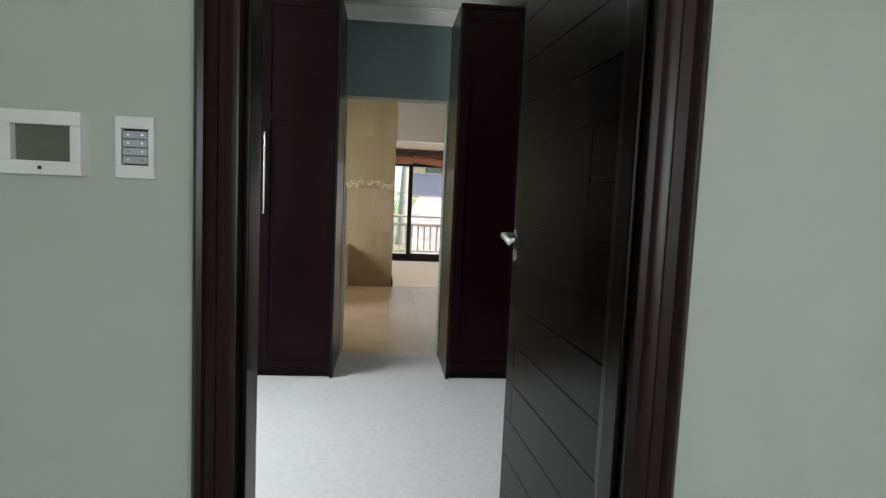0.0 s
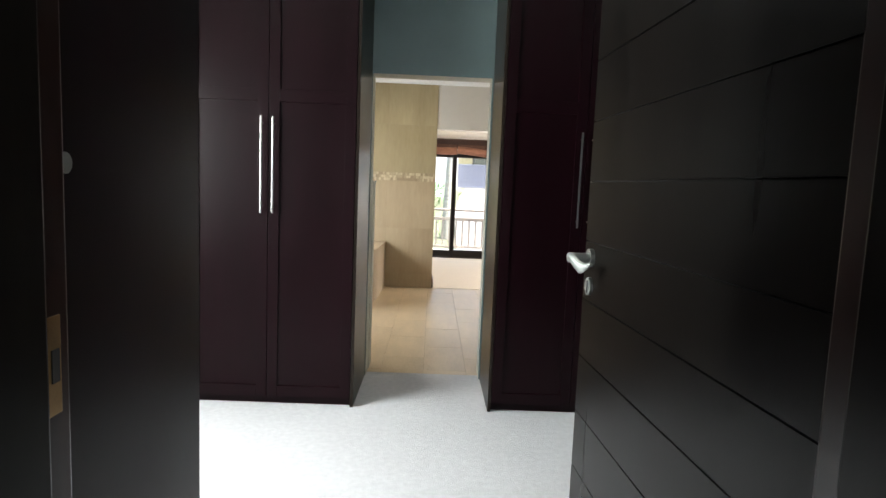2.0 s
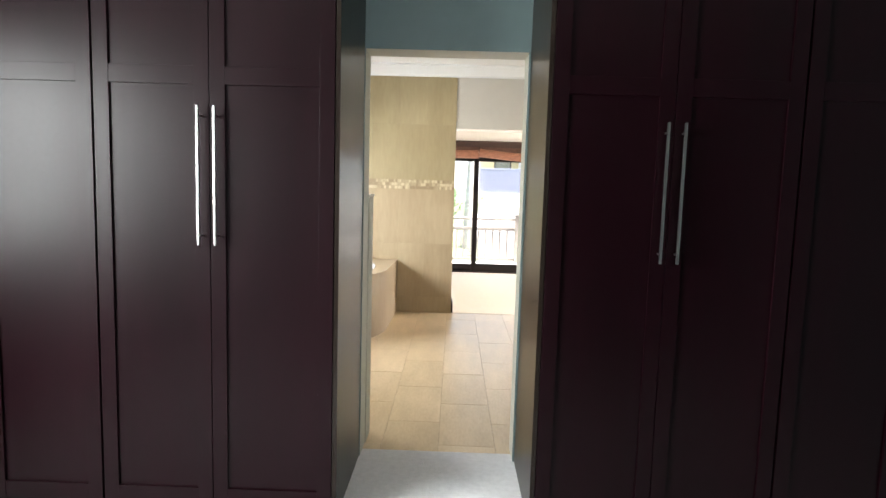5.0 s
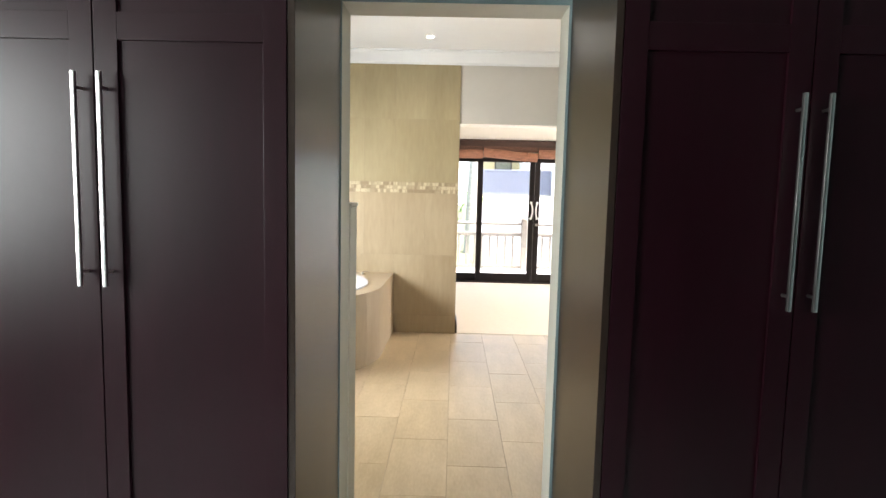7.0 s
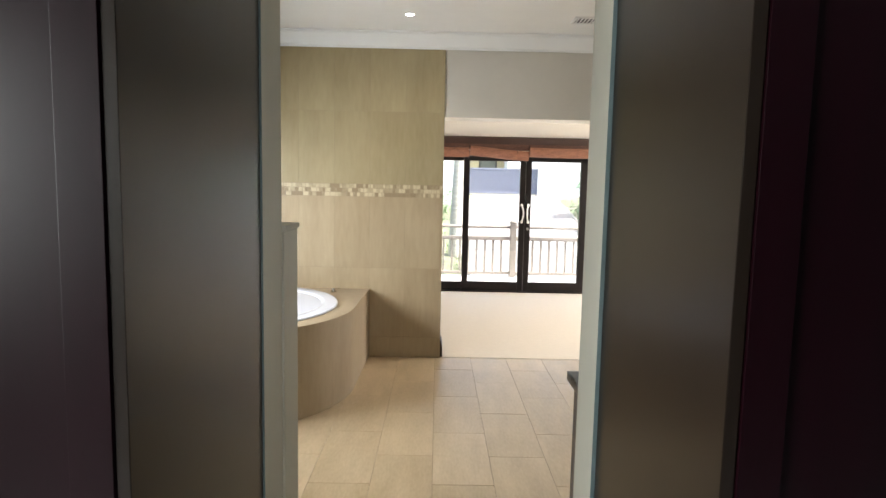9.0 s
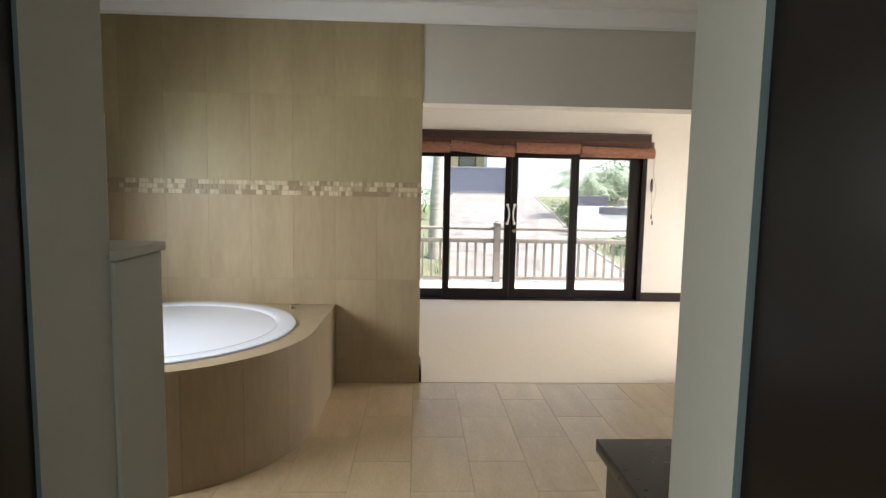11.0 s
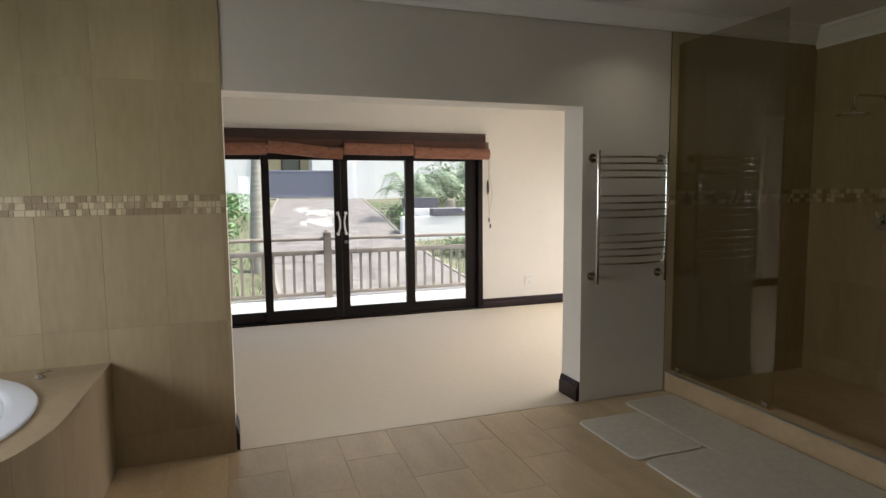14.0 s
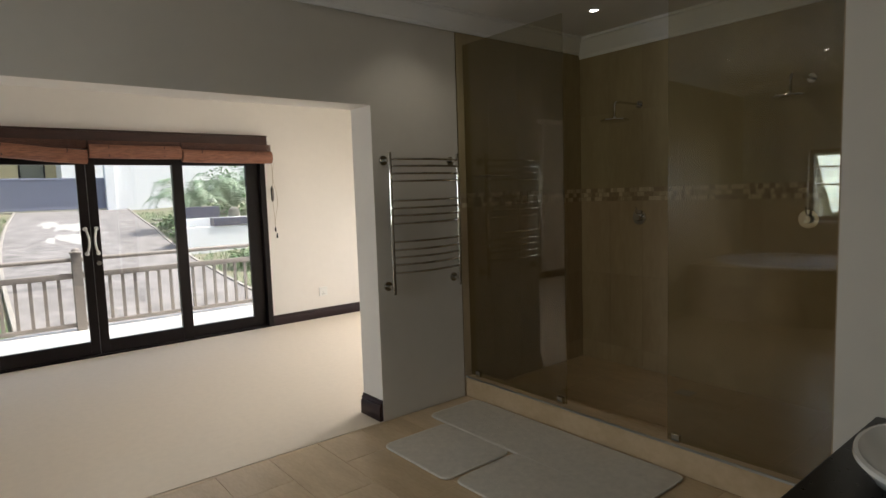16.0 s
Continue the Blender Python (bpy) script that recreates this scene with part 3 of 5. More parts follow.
FRONT = 5.475
wardrobe("wardrobe", -1.156, -0.144, FRONT, DR_N0, 2.70, 1, "tall dark mahogany wardrobe with bar handles beside the doorway", 0.0, -0.678)
wardrobe("wardrobe", -2.152, -1.160, FRONT, DR_N0, 2.70, 0, "tall dark mahogany wardrobe with bar handles")
wardrobe("wardrobe", 0.692, 1.715, FRONT, DR_N0, 2.70, -1, "tall dark mahogany wardrobe with bar handles beside the doorway", -0.018)
wardrobe("wardrobe", 1.719, 2.744, FRONT, DR_N0, 2.70, 0, "tall dark mahogany wardrobe with bar handles", -0.018)

cup = thing("side_cupboard", -0.62, 2.995, 0, "tall plain dark wooden cupboard standing beside the entry door", "cupboard")
part("body", box(NB(), -0.40, 0.375, -0.400, 0.278, 0, 2.70, 0.002), DARKWOOD, cup)
part("side_panel", box(NB(), 0.376, 0.400, -0.400, 0.285, 0, 2.70, 0.002), DARKWOOD, cup)
part("cornice", box(NB(), -0.402, 0.402, -0.400, 0.292, 2.70, 2.72, 0.004), DARKWOOD, cup)
hook = part("hook_plate", box(NB(), 0.402, 0.408, -0.305, -0.245, 1.385, 1.50, 0.002), SATIN, cup, "satin metal hook plate")
part("hook_peg", rod(NB(), (0.402, -0.275, 1.394), (0.450, -0.275, 1.394), 0.014, 18), SATIN, hook)


def window_unit(name, at, turn, w, z0, z1, depth, bars_v, bars_h, m_frame, m_pane, label, horizontal=False):
    """A framed window; local x along the wall, y outwards."""
    ob = thing(name, at[0], at[1], 0, label, "window", turn=turn)
    ob["kind"] = "structure"
    f = 0.05
    bm = NB()
    box(bm, -w / 2, w / 2, 0.06, 0.11, z0, z0 + f, 0.003)
    box(bm, -w / 2, w / 2, 0.06, 0.11, z1 - f, z1, 0.003)
    box(bm, -w / 2, -w / 2 + f, 0.06, 0.11, z0 + f, z1 - f, 0.003)
    box(bm, w / 2 - f, w / 2, 0.06, 0.11, z0 + f, z1 - f, 0.003)
    for i in range(1, bars_v):
        x = -w / 2 + w * i / bars_v
        box(bm, x - 0.02, x + 0.02, 0.062, 0.108, z0 + f, z1 - f, 0.003)
    for i in range(1, bars_h):
        z = z0 + (z1 - z0) * i / bars_h
        box(bm, -w / 2 + f, w / 2 - f, 0.02, 0.045, z - 0.008, z + 0.008, 0.003)
    part("window_frame", bm, m_frame, ob)
    pane = part("pane", box(NB(), -w / 2 + f * 0.6, w / 2 - f * 0.6, 0.083, 0.087, z0 + f * 0.6, z1 - f * 0.6), m_pane, ob)
    pane.visible_shadow = False
    part("window_sill", box(NB(), -w / 2 - 0.03, w / 2 + 0.03, -0.03, 0.06, z0 - 0.03, z0 - 0.002, 0.004), WHITE, ob)
    return ob


window_unit("window_1", (DR_W, 3.875), 90, 1.75, 1.0, 2.2, 0.2, 2, 1, FRAMEWOOD, PANE, "dark framed dressing room window")
window_unit("window_2", (1.50, HALL_S), 180, 2.3, 0.85, 2.35, 0.2, 3, 1, FRAMEWOOD, PANE, "dark framed hall window")
# Unseen window, added to hold the bedroom fill lamp.
window_unit("fill_window", (BE_E, 11.85), -90, 2.40, 0.4, 2.3, 0.2, 3, 1, FRAMEWOOD, PANE, "added dark framed window, unseen, round the bedroom fill lamp")
window_unit("window_3", (BA_W, 8.20), 90, 1.80, 1.06, 1.95, 0.2, 2, 4, FRAMEWOOD, FROST, "small bathroom window with horizontal bars")

# ---- bathroom: tub in a curved tiled surround ----
TC, TR, APR, DECKZ = (-1.275, 9.05), 0.80, 0.945, 0.62


def tub_outline(r_out):
    """The front edge of the surround, from the back wall round to the side wall."""
    pts = [(TC[0] + r_out - 0.005 + 0.020, BA_N0 - 0.012), (TC[0] + r_out + 0.005, 9.45)]
    for i in range(0, 25):
        a = -math.radians(90 * i / 24)
        pts.append((TC[0] + r_out * math.cos(a), TC[1] + r_out * math.sin(a)))
    pts.append((BA_W, TC[1] - r_out))
    return pts


tub = thing("bathtub", TC[0], TC[1], 0, "round white acrylic bathtub set in a curved beige tiled surround", "bathtub")
out = tub_outline(APR)
SEG = 48
bm = NB()
ring_o, ring_i = [], []
edge = [(x, y) for x, y in out] + [(BA_W + 0.004, BA_N0 - 0.012)]
poly = [Vector((x, y)) for x, y in edge]


def ray_edge(a):
    """Where the ray from the tub's middle at angle a leaves the surround."""
    d = Vector((math.cos(a), math.sin(a)))
    best = 9.0
    c = Vector(TC)
    for i in range(len(poly)):
        p, q = poly[i], poly[(i + 1) % len(poly)]
        e = q - p
        den = d.x * e.y - d.y * e.x
        if abs(den) < 1e-9:
            continue
        t = ((p - c).x * e.y - (p - c).y * e.x) / den
        u = ((p - c).x * d.y - (p - c).y * d.x) / den
        if t > 0 and -1e-6 <= u <= 1 + 1e-6:
            best = min(best, t)
    return d * best


angles = sorted([2 * math.pi * i / SEG for i in range(SEG)] + [math.atan2(p.y - TC[1], p.x - TC[0]) % (2 * math.pi) for p in (poly[0], poly[-1], poly[-2])])
top_o = [bm.verts.new((*ray_edge(a), DECKZ)) for a in angles]
low_o = [bm.verts.new((*ray_edge(a), DECKZ - 0.02)) for a in angles]
top_i = [bm.verts.new((TR * 0.97 * math.cos(a), TR * 0.97 * math.sin(a), DECKZ)) for a in angles]
k = len(angles)
for i in range(k):
    j = (i + 1) % k
    bm.faces.new((top_o[i], top_o[j], top_i[j], top_i[i]))
    bm.faces.new((low_o[i], low_o[j], top_o[j], top_o[i]))
bmesh.ops.recalc_face_normals(bm, faces=bm.faces)
part("deck", bm, TILE_A, tub, "beige tiled deck round the tub")
bm = NB()
core = [(x - TC[0], y - TC[1]) for x, y in out]
lo = [bm.verts.new((x * 0.985, y * 0.985 if y < 0 else y, 0)) for x, y in core]
hi = [bm.verts.new((x * 0.985, y * 0.985 if y < 0 else y, DECKZ - 0.02)) for x, y in core]
for i in range(len(core) - 1):
    bm.faces.new((lo[i], lo[i + 1], hi[i + 1], hi[i]))
bmesh.ops.recalc_face_normals(bm, faces=bm.faces)
part("surround_core", bm, GROUT, tub)
# curved apron tiles
lens = [0.0]
for p, q in zip(core, core[1:]):
    lens.append(lens[-1] + math.hypot(q[0] - p[0], q[1] - p[1]))


def along(s):
    for i in range(len(lens) - 1):
        if s <= lens[i + 1] or i == len(lens) - 2:
            u = (s - lens[i]) / (lens[i + 1] - lens[i])
            return (core[i][0] + u * (core[i + 1][0] - core[i][0]), core[i][1] + u * (core[i + 1][1] - core[i][1]))


s0, TW = 0.0, 0.31
while s0 < lens[-1] - 0.05:
    s1 = min(s0 + TW - 0.0015, lens[-1])
    bm = NB()
    inn, outr = [], []
    for q in range(9):
        x, y = along(s0 + (s1 - s0) * q / 8)
        d = math.hypot(x, y)
        for zz, lst in ((0.002, inn), (DECKZ - 0.006, outr)):
            lst.append((bm.verts.new((x, y, zz)), bm.verts.new((x - 0.012 * x / d, y - 0.012 * y / d, zz))))
    for q in range(8):
        bm.faces.new((inn[q][0], inn[q + 1][0], outr[q + 1][0], outr[q][0]))
        bm.faces.new((outr[q][0], outr[q + 1][0], outr[q + 1][1], outr[q][1]))
    bm.faces.new((inn[0][0], outr[0][0], outr[0][1], inn[0][1]))
    bm.faces.new((inn[8][0], inn[8][1], outr[8][1], outr[8][0]))
    bmesh.ops.recalc_face_normals(bm, faces=bm.faces)
    part("apron_tile", bm, TILE_A, tub)
    s0 += TW
prof = [(TR + 0.005, DECKZ + 0.001), (TR + 0.006, DECKZ + 0.008), (TR + 0.002, DECKZ + 0.013), (TR - 0.010, DECKZ + 0.015), (TR - 0.085, DECKZ + 0.013), (TR - 0.105, DECKZ + 0.010), (TR - 0.120, DECKZ + 0.000), (TR - 0.131, DECKZ - 0.020), (TR - 0.140, DECKZ - 0.060), (TR - 0.158, DECKZ - 0.18), (TR - 0.20, DECKZ - 0.36), (TR - 0.27, DECKZ - 0.435), (TR - 0.36, DECKZ - 0.455), (0.2, DECKZ - 0.46), (0.03, DECKZ - 0.462)]
part("basin", lathe(NB(), prof, 64, 1.0, 1.035, (0, 0.012, 0)), TUBWHITE, tub, "glossy white tub shell")
part("drain", rod(NB(), (0, 0, DECKZ - 0.463), (0, 0, DECKZ - 0.455), 0.035, 24), CHROME, tub)
tap = thing("bath_control", -0.605, 9.70, DECKZ, "small chrome bath control knob on the tub deck", "bath tap", turn=25)
part("base", lathe(NB(), [(0.026, 0), (0.026, 0.006), (0.018, 0.012), (0.012, 0.018), (0.012, 0.03), (0.001, 0.032)], 20), CHROME, tap)
part("lever", box(NB(), -0.012, 0.055, -0.008, 0.008, 0.026, 0.034, 0.003), CHROME, tap)
grip = thing("bath_grip", -1.72, 9.72, DECKZ + 0.010, "white and chrome grip bar on the tub rim", "grip bar", turn=8)
part("bar", box(NB(), -0.12, 0.12, -0.02, 0.004, 0.022, 0.036, 0.005), PLASTIC, grip)
part("rail", box(NB(), -0.13, 0.13, -0.026, 0.012, 0, 0.012, 0.004), CHROME, grip, "chrome base rail")
for sx in (-0.09, 0.09):
    part("foot", rod(NB(), (sx, -0.006, 0.01), (sx, -0.006, 0.024), 0.008, 12), CHROME, grip)

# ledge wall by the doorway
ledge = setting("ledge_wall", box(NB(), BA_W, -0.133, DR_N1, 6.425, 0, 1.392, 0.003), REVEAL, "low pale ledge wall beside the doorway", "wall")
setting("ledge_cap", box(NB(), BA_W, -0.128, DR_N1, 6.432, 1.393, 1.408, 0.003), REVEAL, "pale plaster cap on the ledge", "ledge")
setting("dado", box(NB(), BA_W, -0.145, DR_N1, 6.285, 1.409, 1.60, 0.002), GREY, "plain dado above the ledge", "wall")

# ---- vanity ----
van = thing("vanity_unit", 1.91, 6.735, 0, "dark wooden vanity with a black counter", "vanity")
part("body", box(NB(), -1.03, 1.04, -0.455, 0.385, 0.06, 0.702, 0.003), VANWOOD, van)
part("plinth", box(NB(), -0.98, 1.04, -0.455, 0.38, 0, 0.06), BLACK, van)
for i in range(4):
    d = part("door", box(NB(), -1.006 + i * 0.512, -0.500 + i * 0.512, 0.386, 0.404, 0.07, 0.70, 0.003), VANWOOD, van)
    part("handle", rod(NB(), (-0.55 + i * 0.512, 0.416, 0.45), (-0.55 + i * 0.512, 0.416, 0.62), 0.005, 10), STEEL, d)
part("counter", box(NB(), -1.055, 1.042, -0.458, 0.425, 0.705, 0.745, 0.005), COUNTER, van, "black stone counter")
bowl = thing("wash_basin", 2.52, 6.86, 0.745, "white oval ceramic vessel basin on the black counter", "basin")
part("bowl", lathe(NB(), [(0.10, 0), (0.16, 0.012), (0.225, 0.045), (0.245, 0.075), (0.243, 0.086), (0.232, 0.088), (0.222, 0.078), (0.20, 0.06), (0.12, 0.028), (0.02, 0.022)], 48, 1.22, 0.95), CERAMIC, bowl)
part("drain", rod(NB(), (0, 0, 0.021), (0, 0, 0.026), 0.022, 20), CHROME, bowl)

# ---- shower ----
kerb = setting("shower_kerb", box(NB(), 3.467, 3.600, SH_S - 0.012, BA_N0 - 0.012, 0, 0.155, 0.004), TILE_F, "beige tiled shower kerb", "kerb")
setting("kerb_trim", box(NB(), 3.462, 3.474, SH_S, BA_N0 - 0.013, 0.148, 0.160, 0.002), SATIN, "metal edge trim on the shower kerb", "trim")
for y0, y1, tilt in ((8.965, 9.885, 0.0), (7.31, 8.25, 1.9)):
    panel = thing("shower_screen", 3.525, (y0 + y1) / 2, 0.156, "clear frameless glass shower screen on the kerb", "shower screen", "shower screens", tilt)
    h = (y1 - y0) / 2
    g = part("pane", box(NB(), -0.005, 0.005, -h, h, 0.004, 2.47, 0.001), SHOWERGLASS, panel)
    for zz, yy in ((0.02, -h + 0.05 if y0 > 8.5 else h - 0.05), (0.02, h - 0.08 if y0 > 8.5 else -h + 0.08)):
        part("clamp", box(NB(), -0.014, 0.014, yy - 0.022, yy + 0.022, 0, 0.045, 0.002), CHROME, panel)


def shower_set(y, name="rain_shower"):
    ob = thing(name, SH_E, y, 0, "chrome rain shower head on a bent wall arm", "shower head", "rain showers")
    part("flange", rod(NB(), (0, 0, 2.215), (-0.012, 0, 2.215), 0.03, 20), CHROME, ob)
    part("arm", sweep(NB(), [(-0.01, 0, 2.215), (-0.28, 0, 2.215), (-0.33, 0, 2.208), (-0.345, 0, 2.19), (-0.347, 0, 2.10)], circle(0.010, 10)), CHROME, ob)
    part("head", lathe(NB(), [(0.014, 0.03), (0.02, 0.012), (0.105, 0.008), (0.11, 0.0), (0.105, -0.006), (0.001, -0.006)], 32, at=(-0.347, 0, 2.070)), CHROME, ob)
    mx = thing("shower_mixer", SH_E, y, 1.305, "round chrome shower mixer on the tiled wall", "mixer", "shower mixers")
    part("plate", rod(NB(), (0, 0, 0), (-0.012, 0, 0), 0.060, 36), CHROME, mx)
    part("knob", rod(NB(), (-0.012, 0, 0), (-0.055, 0, 0), 0.032, 28, 0.026), CHROME, mx)
    part("lever", rod(NB(), (-0.045, 0, 0.02), (-0.06, 0, 0.085), 0.007, 12), CHROME, mx)


shower_set(9.30)
shower_set(8.05)
rack = thing("shower_shelf", 3.73, BA_N0 - 0.012, 1.675, "chrome wire shower shelf on the tiled wall", "shelf")
for dy in (-0.006, -0.05, -0.10):
    part("wire", rod(NB(), (-0.165, dy, 0), (0.165, dy, 0), 0.004, 8), CHROME, rack)
for sx in (-0.16, 0, 0.16):
    part("bracket", rod(NB(), (sx, 0, 0), (sx, -0.104, 0), 0.004, 8), CHROME, rack)
fd = thing("floor_drain", 4.6, 8.74, 0.03, "small square metal shower floor drain", "drain")
part("grate", box(NB(), -0.06, 0.06, -0.06, 0.06, 0, 0.004, 0.001), STEEL, fd)

# ---- heated towel rail ----
rail = thing("towel_rail", 3.085, BA_N0, 0, "chrome ladder towel rail with bowed bars on the wall", "towel rail")
for sx, z0, z1 in ((-0.292, 0.885, 1.835), (0.292, 0.885, 1.835)):
    p = part("upright", rod(NB(), (sx, -0.085, z0), (sx, -0.085, z1), 0.0125, 18), CHROME, rail)
    for zz in (0.935, 1.785):
        part("wall_bracket", rod(NB(), (sx, 0, zz), (sx, -0.075, zz), 0.011, 14), CHROME, p)
        part("bracket_disc", rod(NB(), (sx, -0.0005, zz), (sx, -0.012, zz), 0.032, 24), CHROME, p)
levels = [1.790, 1.745, 1.695, 1.645] + [1.515, 1.465, 1.415, 1.362] + [1.240, 1.185, 1.135, 1.085, 1.030]
for zz in levels:
    pts = [(-0.292 + 0.584 * i / 12, -0.085 - 0.055 * math.sin(math.pi * i / 12), zz) for i in range(13)]
    part("rung", sweep(NB(), pts, circle(0.0085, 10)), CHROME, rail)

# ---- bath mats ----


def bath_mat(cx, cy, w, d, turn, label):
    ob = thing("bath_mat", cx, cy, 0.002, label, "bath mat", "bath mats", turn)
    pts = []
    for sx, sy, a0 in ((1, 1, 0), (-1, 1, 90), (-1, -1, 180), (1, -1, 270)):
        for i in range(5):
            a = radians(a0 + 90 * i / 4)
            pts.append((sx * (w / 2 - 0.05) + 0.05 * math.cos(a), sy * (d / 2 - 0.05) + 0.05 * math.sin(a)))
    bm = NB()
    lo = [bm.verts.new((x, y, 0)) for x, y in pts]
    hi = [bm.verts.new((x, y, 0.011)) for x, y in pts]
    inn = [bm.verts.new((x * 0.97, y * 0.97, 0.014)) for x, y in pts]
    for i in range(len(pts)):
        j = (i + 1) % len(pts)
        bm.faces.new((lo[i], lo[j], hi[j], hi[i]))
        bm.faces.new((hi[i], hi[j], inn[j], inn[i]))
    bm.faces.new(inn)
    bmesh.ops.recalc_face_normals(bm, faces=bm.faces)
    part("mat_top", bm, MATGREY, ob)
    part("piping", sweep(NB(), [(x, y, 0.008) for x, y in pts], circle(0.006, 6), closed=True), PIPING, ob, "paler stitched edge")
    return ob


bath_mat(2.735, 9.255, 0.50, 0.60, 0, "square grey pile bath mat with rounded corners")
bath_mat(2.765, 8.53, 0.48, 0.78, 1, "grey pile bath mat with rounded corners and pale edge")
bath_mat(3.218, 8.93, 0.44, 1.65, 0, "long grey pile bath mat along the shower kerb")

# ---- ceiling fittings ----


def downlight(x, y):
    ob = thing("downlight", x, y, CEIL, "small lit recessed ceiling downlight with a white ring", "downlight", "downlights")
    part("ring", lathe(NB(), [(0.028, 0.0), (0.030, -0.006), (0.045, -0.005), (0.048, 0.0)], 28), WHITE, ob)
    part("bulb", rod(NB(), (0, 0, -0.002), (0, 0, -0.004), 0.028, 24), LAMP, ob, "bright lens")


for x, y in ((0.04, 9.31), (4.25, 9.26), (3.03, 9.40), (1.6, 7.4), (-0.3, 8.5), (4.15, 8.2)):
    downlight(x, y)
    spot("downlight_beam", x, y, CEIL - 0.02, 1.6 if x < 1 else 3.6 if y > 9.3 else 0.25 if x > 3.5 else 0.8)
vent = thing("ceiling_vent", 1.385, 9.36, CEIL, "small slatted ceiling vent", "vent")
bm = NB()
for a in ((-0.09, 0.09, -0.09, -0.072), (-0.09, 0.09, 0.072, 0.09), (-0.09, -0.072, -0.072, 0.072), (0.072, 0.09, -0.072, 0.072)):
    box(bm, *a, -0.012, 0, 0.002)
part("frame", bm, WHITE, vent)
part("backing", box(NB(), -0.072, 0.072, -0.072, 0.072, -0.002, 0), BLACK, vent)
for i in range(5):
    part("slat", box(NB(), -0.061 + i * 0.028, -0.051 + i * 0.028, -0.072, 0.072, -0.008, -0.003, 0.001), WHITE, vent)

# ---- bedroom sliding door ----
SY = BE_N0
sd = thing("door_2", 1.535, SY, 0, "dark framed four panel sliding glass door", "sliding door")
sd["kind"] = "structure"
X = -1.535
bm = NB()
box(bm, X - 0.36, X - 0.30, -0.02, 0.12, 0, 2.10, 0.003)
box(bm, X + 3.37, X + 3.43, -0.02, 0.12, 0, 2.10, 0.003)
box(bm, X - 0.30, X + 3.37, -0.02, 0.12, 2.03, 2.10, 0.003)
box(bm, X - 0.30, X + 3.37, -0.02, 0.12, 0.0, 0.022, 0.003)
part("frame", bm, FRAMEWOOD, sd)


def sash(x0, x1, gx0, gx1, y0, y1, gz0, gz1):
    bm = NB()
    box(bm, X + x0, X + gx0, y0, y1, 0.024, 2.028, 0.003)
    box(bm, X + gx1, X + x1, y0, y1, 0.024, 2.028, 0.003)
    box(bm, X + gx0, X + gx1, y0 + 0.001, y1 - 0.001, 0.024, gz0, 0.003)
    box(bm, X + gx0, X + gx1, y0 + 0.001, y1 - 0.001, gz1, 2.028, 0.003)
    ob = part("sash", bm, FRAMEWOOD, sd, "black-brown sliding sash")
    g = part("pane", box(NB(), X + gx0 - 0.005, X + gx1 + 0.005, (y0 + y1) / 2 - 0.002, (y0 + y1) / 2 + 0.002, gz0 - 0.005, gz1 + 0.005), PANE, ob)
    g.visible_shadow = False
    return ob


sash(-0.298, 0.74, -0.20, 0.654, 0.055, 0.095, 0.145, 1.955)
s2 = sash(0.656, 1.572, 0.742, 1.490, 0.005, 0.045, 0.160, 1.955)
s3 = sash(1.576, 2.500, 1.660, 2.390, 0.005, 0.045, 0.160, 1.955)
sash(2.395, 3.368, 2.506, 3.220, 0.055, 0.095, 0.145, 1.955)
for s, o, hx in ((s2, -1, 1.537), (s3, 1, 1.612)):
    pts = [(X + hx + o * 0.012 * (1 - math.sin(math.pi * i / 12)) * 2 - o * 0.012, -0.012 - 0.028 * math.sin(math.pi * i / 12), 1.06 + 0.26 * i / 12) for i in range(13)]
    part("pull_handle", sweep(NB(), pts, [(a * 1.0, b * 1.0) for a, b in circle(0.0115, 10)], up=Vector((0, 1, 0))), CERAMIC, s, "white bowed pull handle")
    for zz in (1.065, 1.315):
        part("handle_foot", rod(NB(), (X + hx + o * 0.012, 0.005, zz), (X + hx + o * 0.012, -0.016, zz), 0.021, 18), CERAMIC, s)
part("lock", rod(NB(), (X + 1.625, 0.005, 0.962), (X + 1.625, -0.008, 0.962), 0.022, 20), STEEL, s3, "round steel lock")

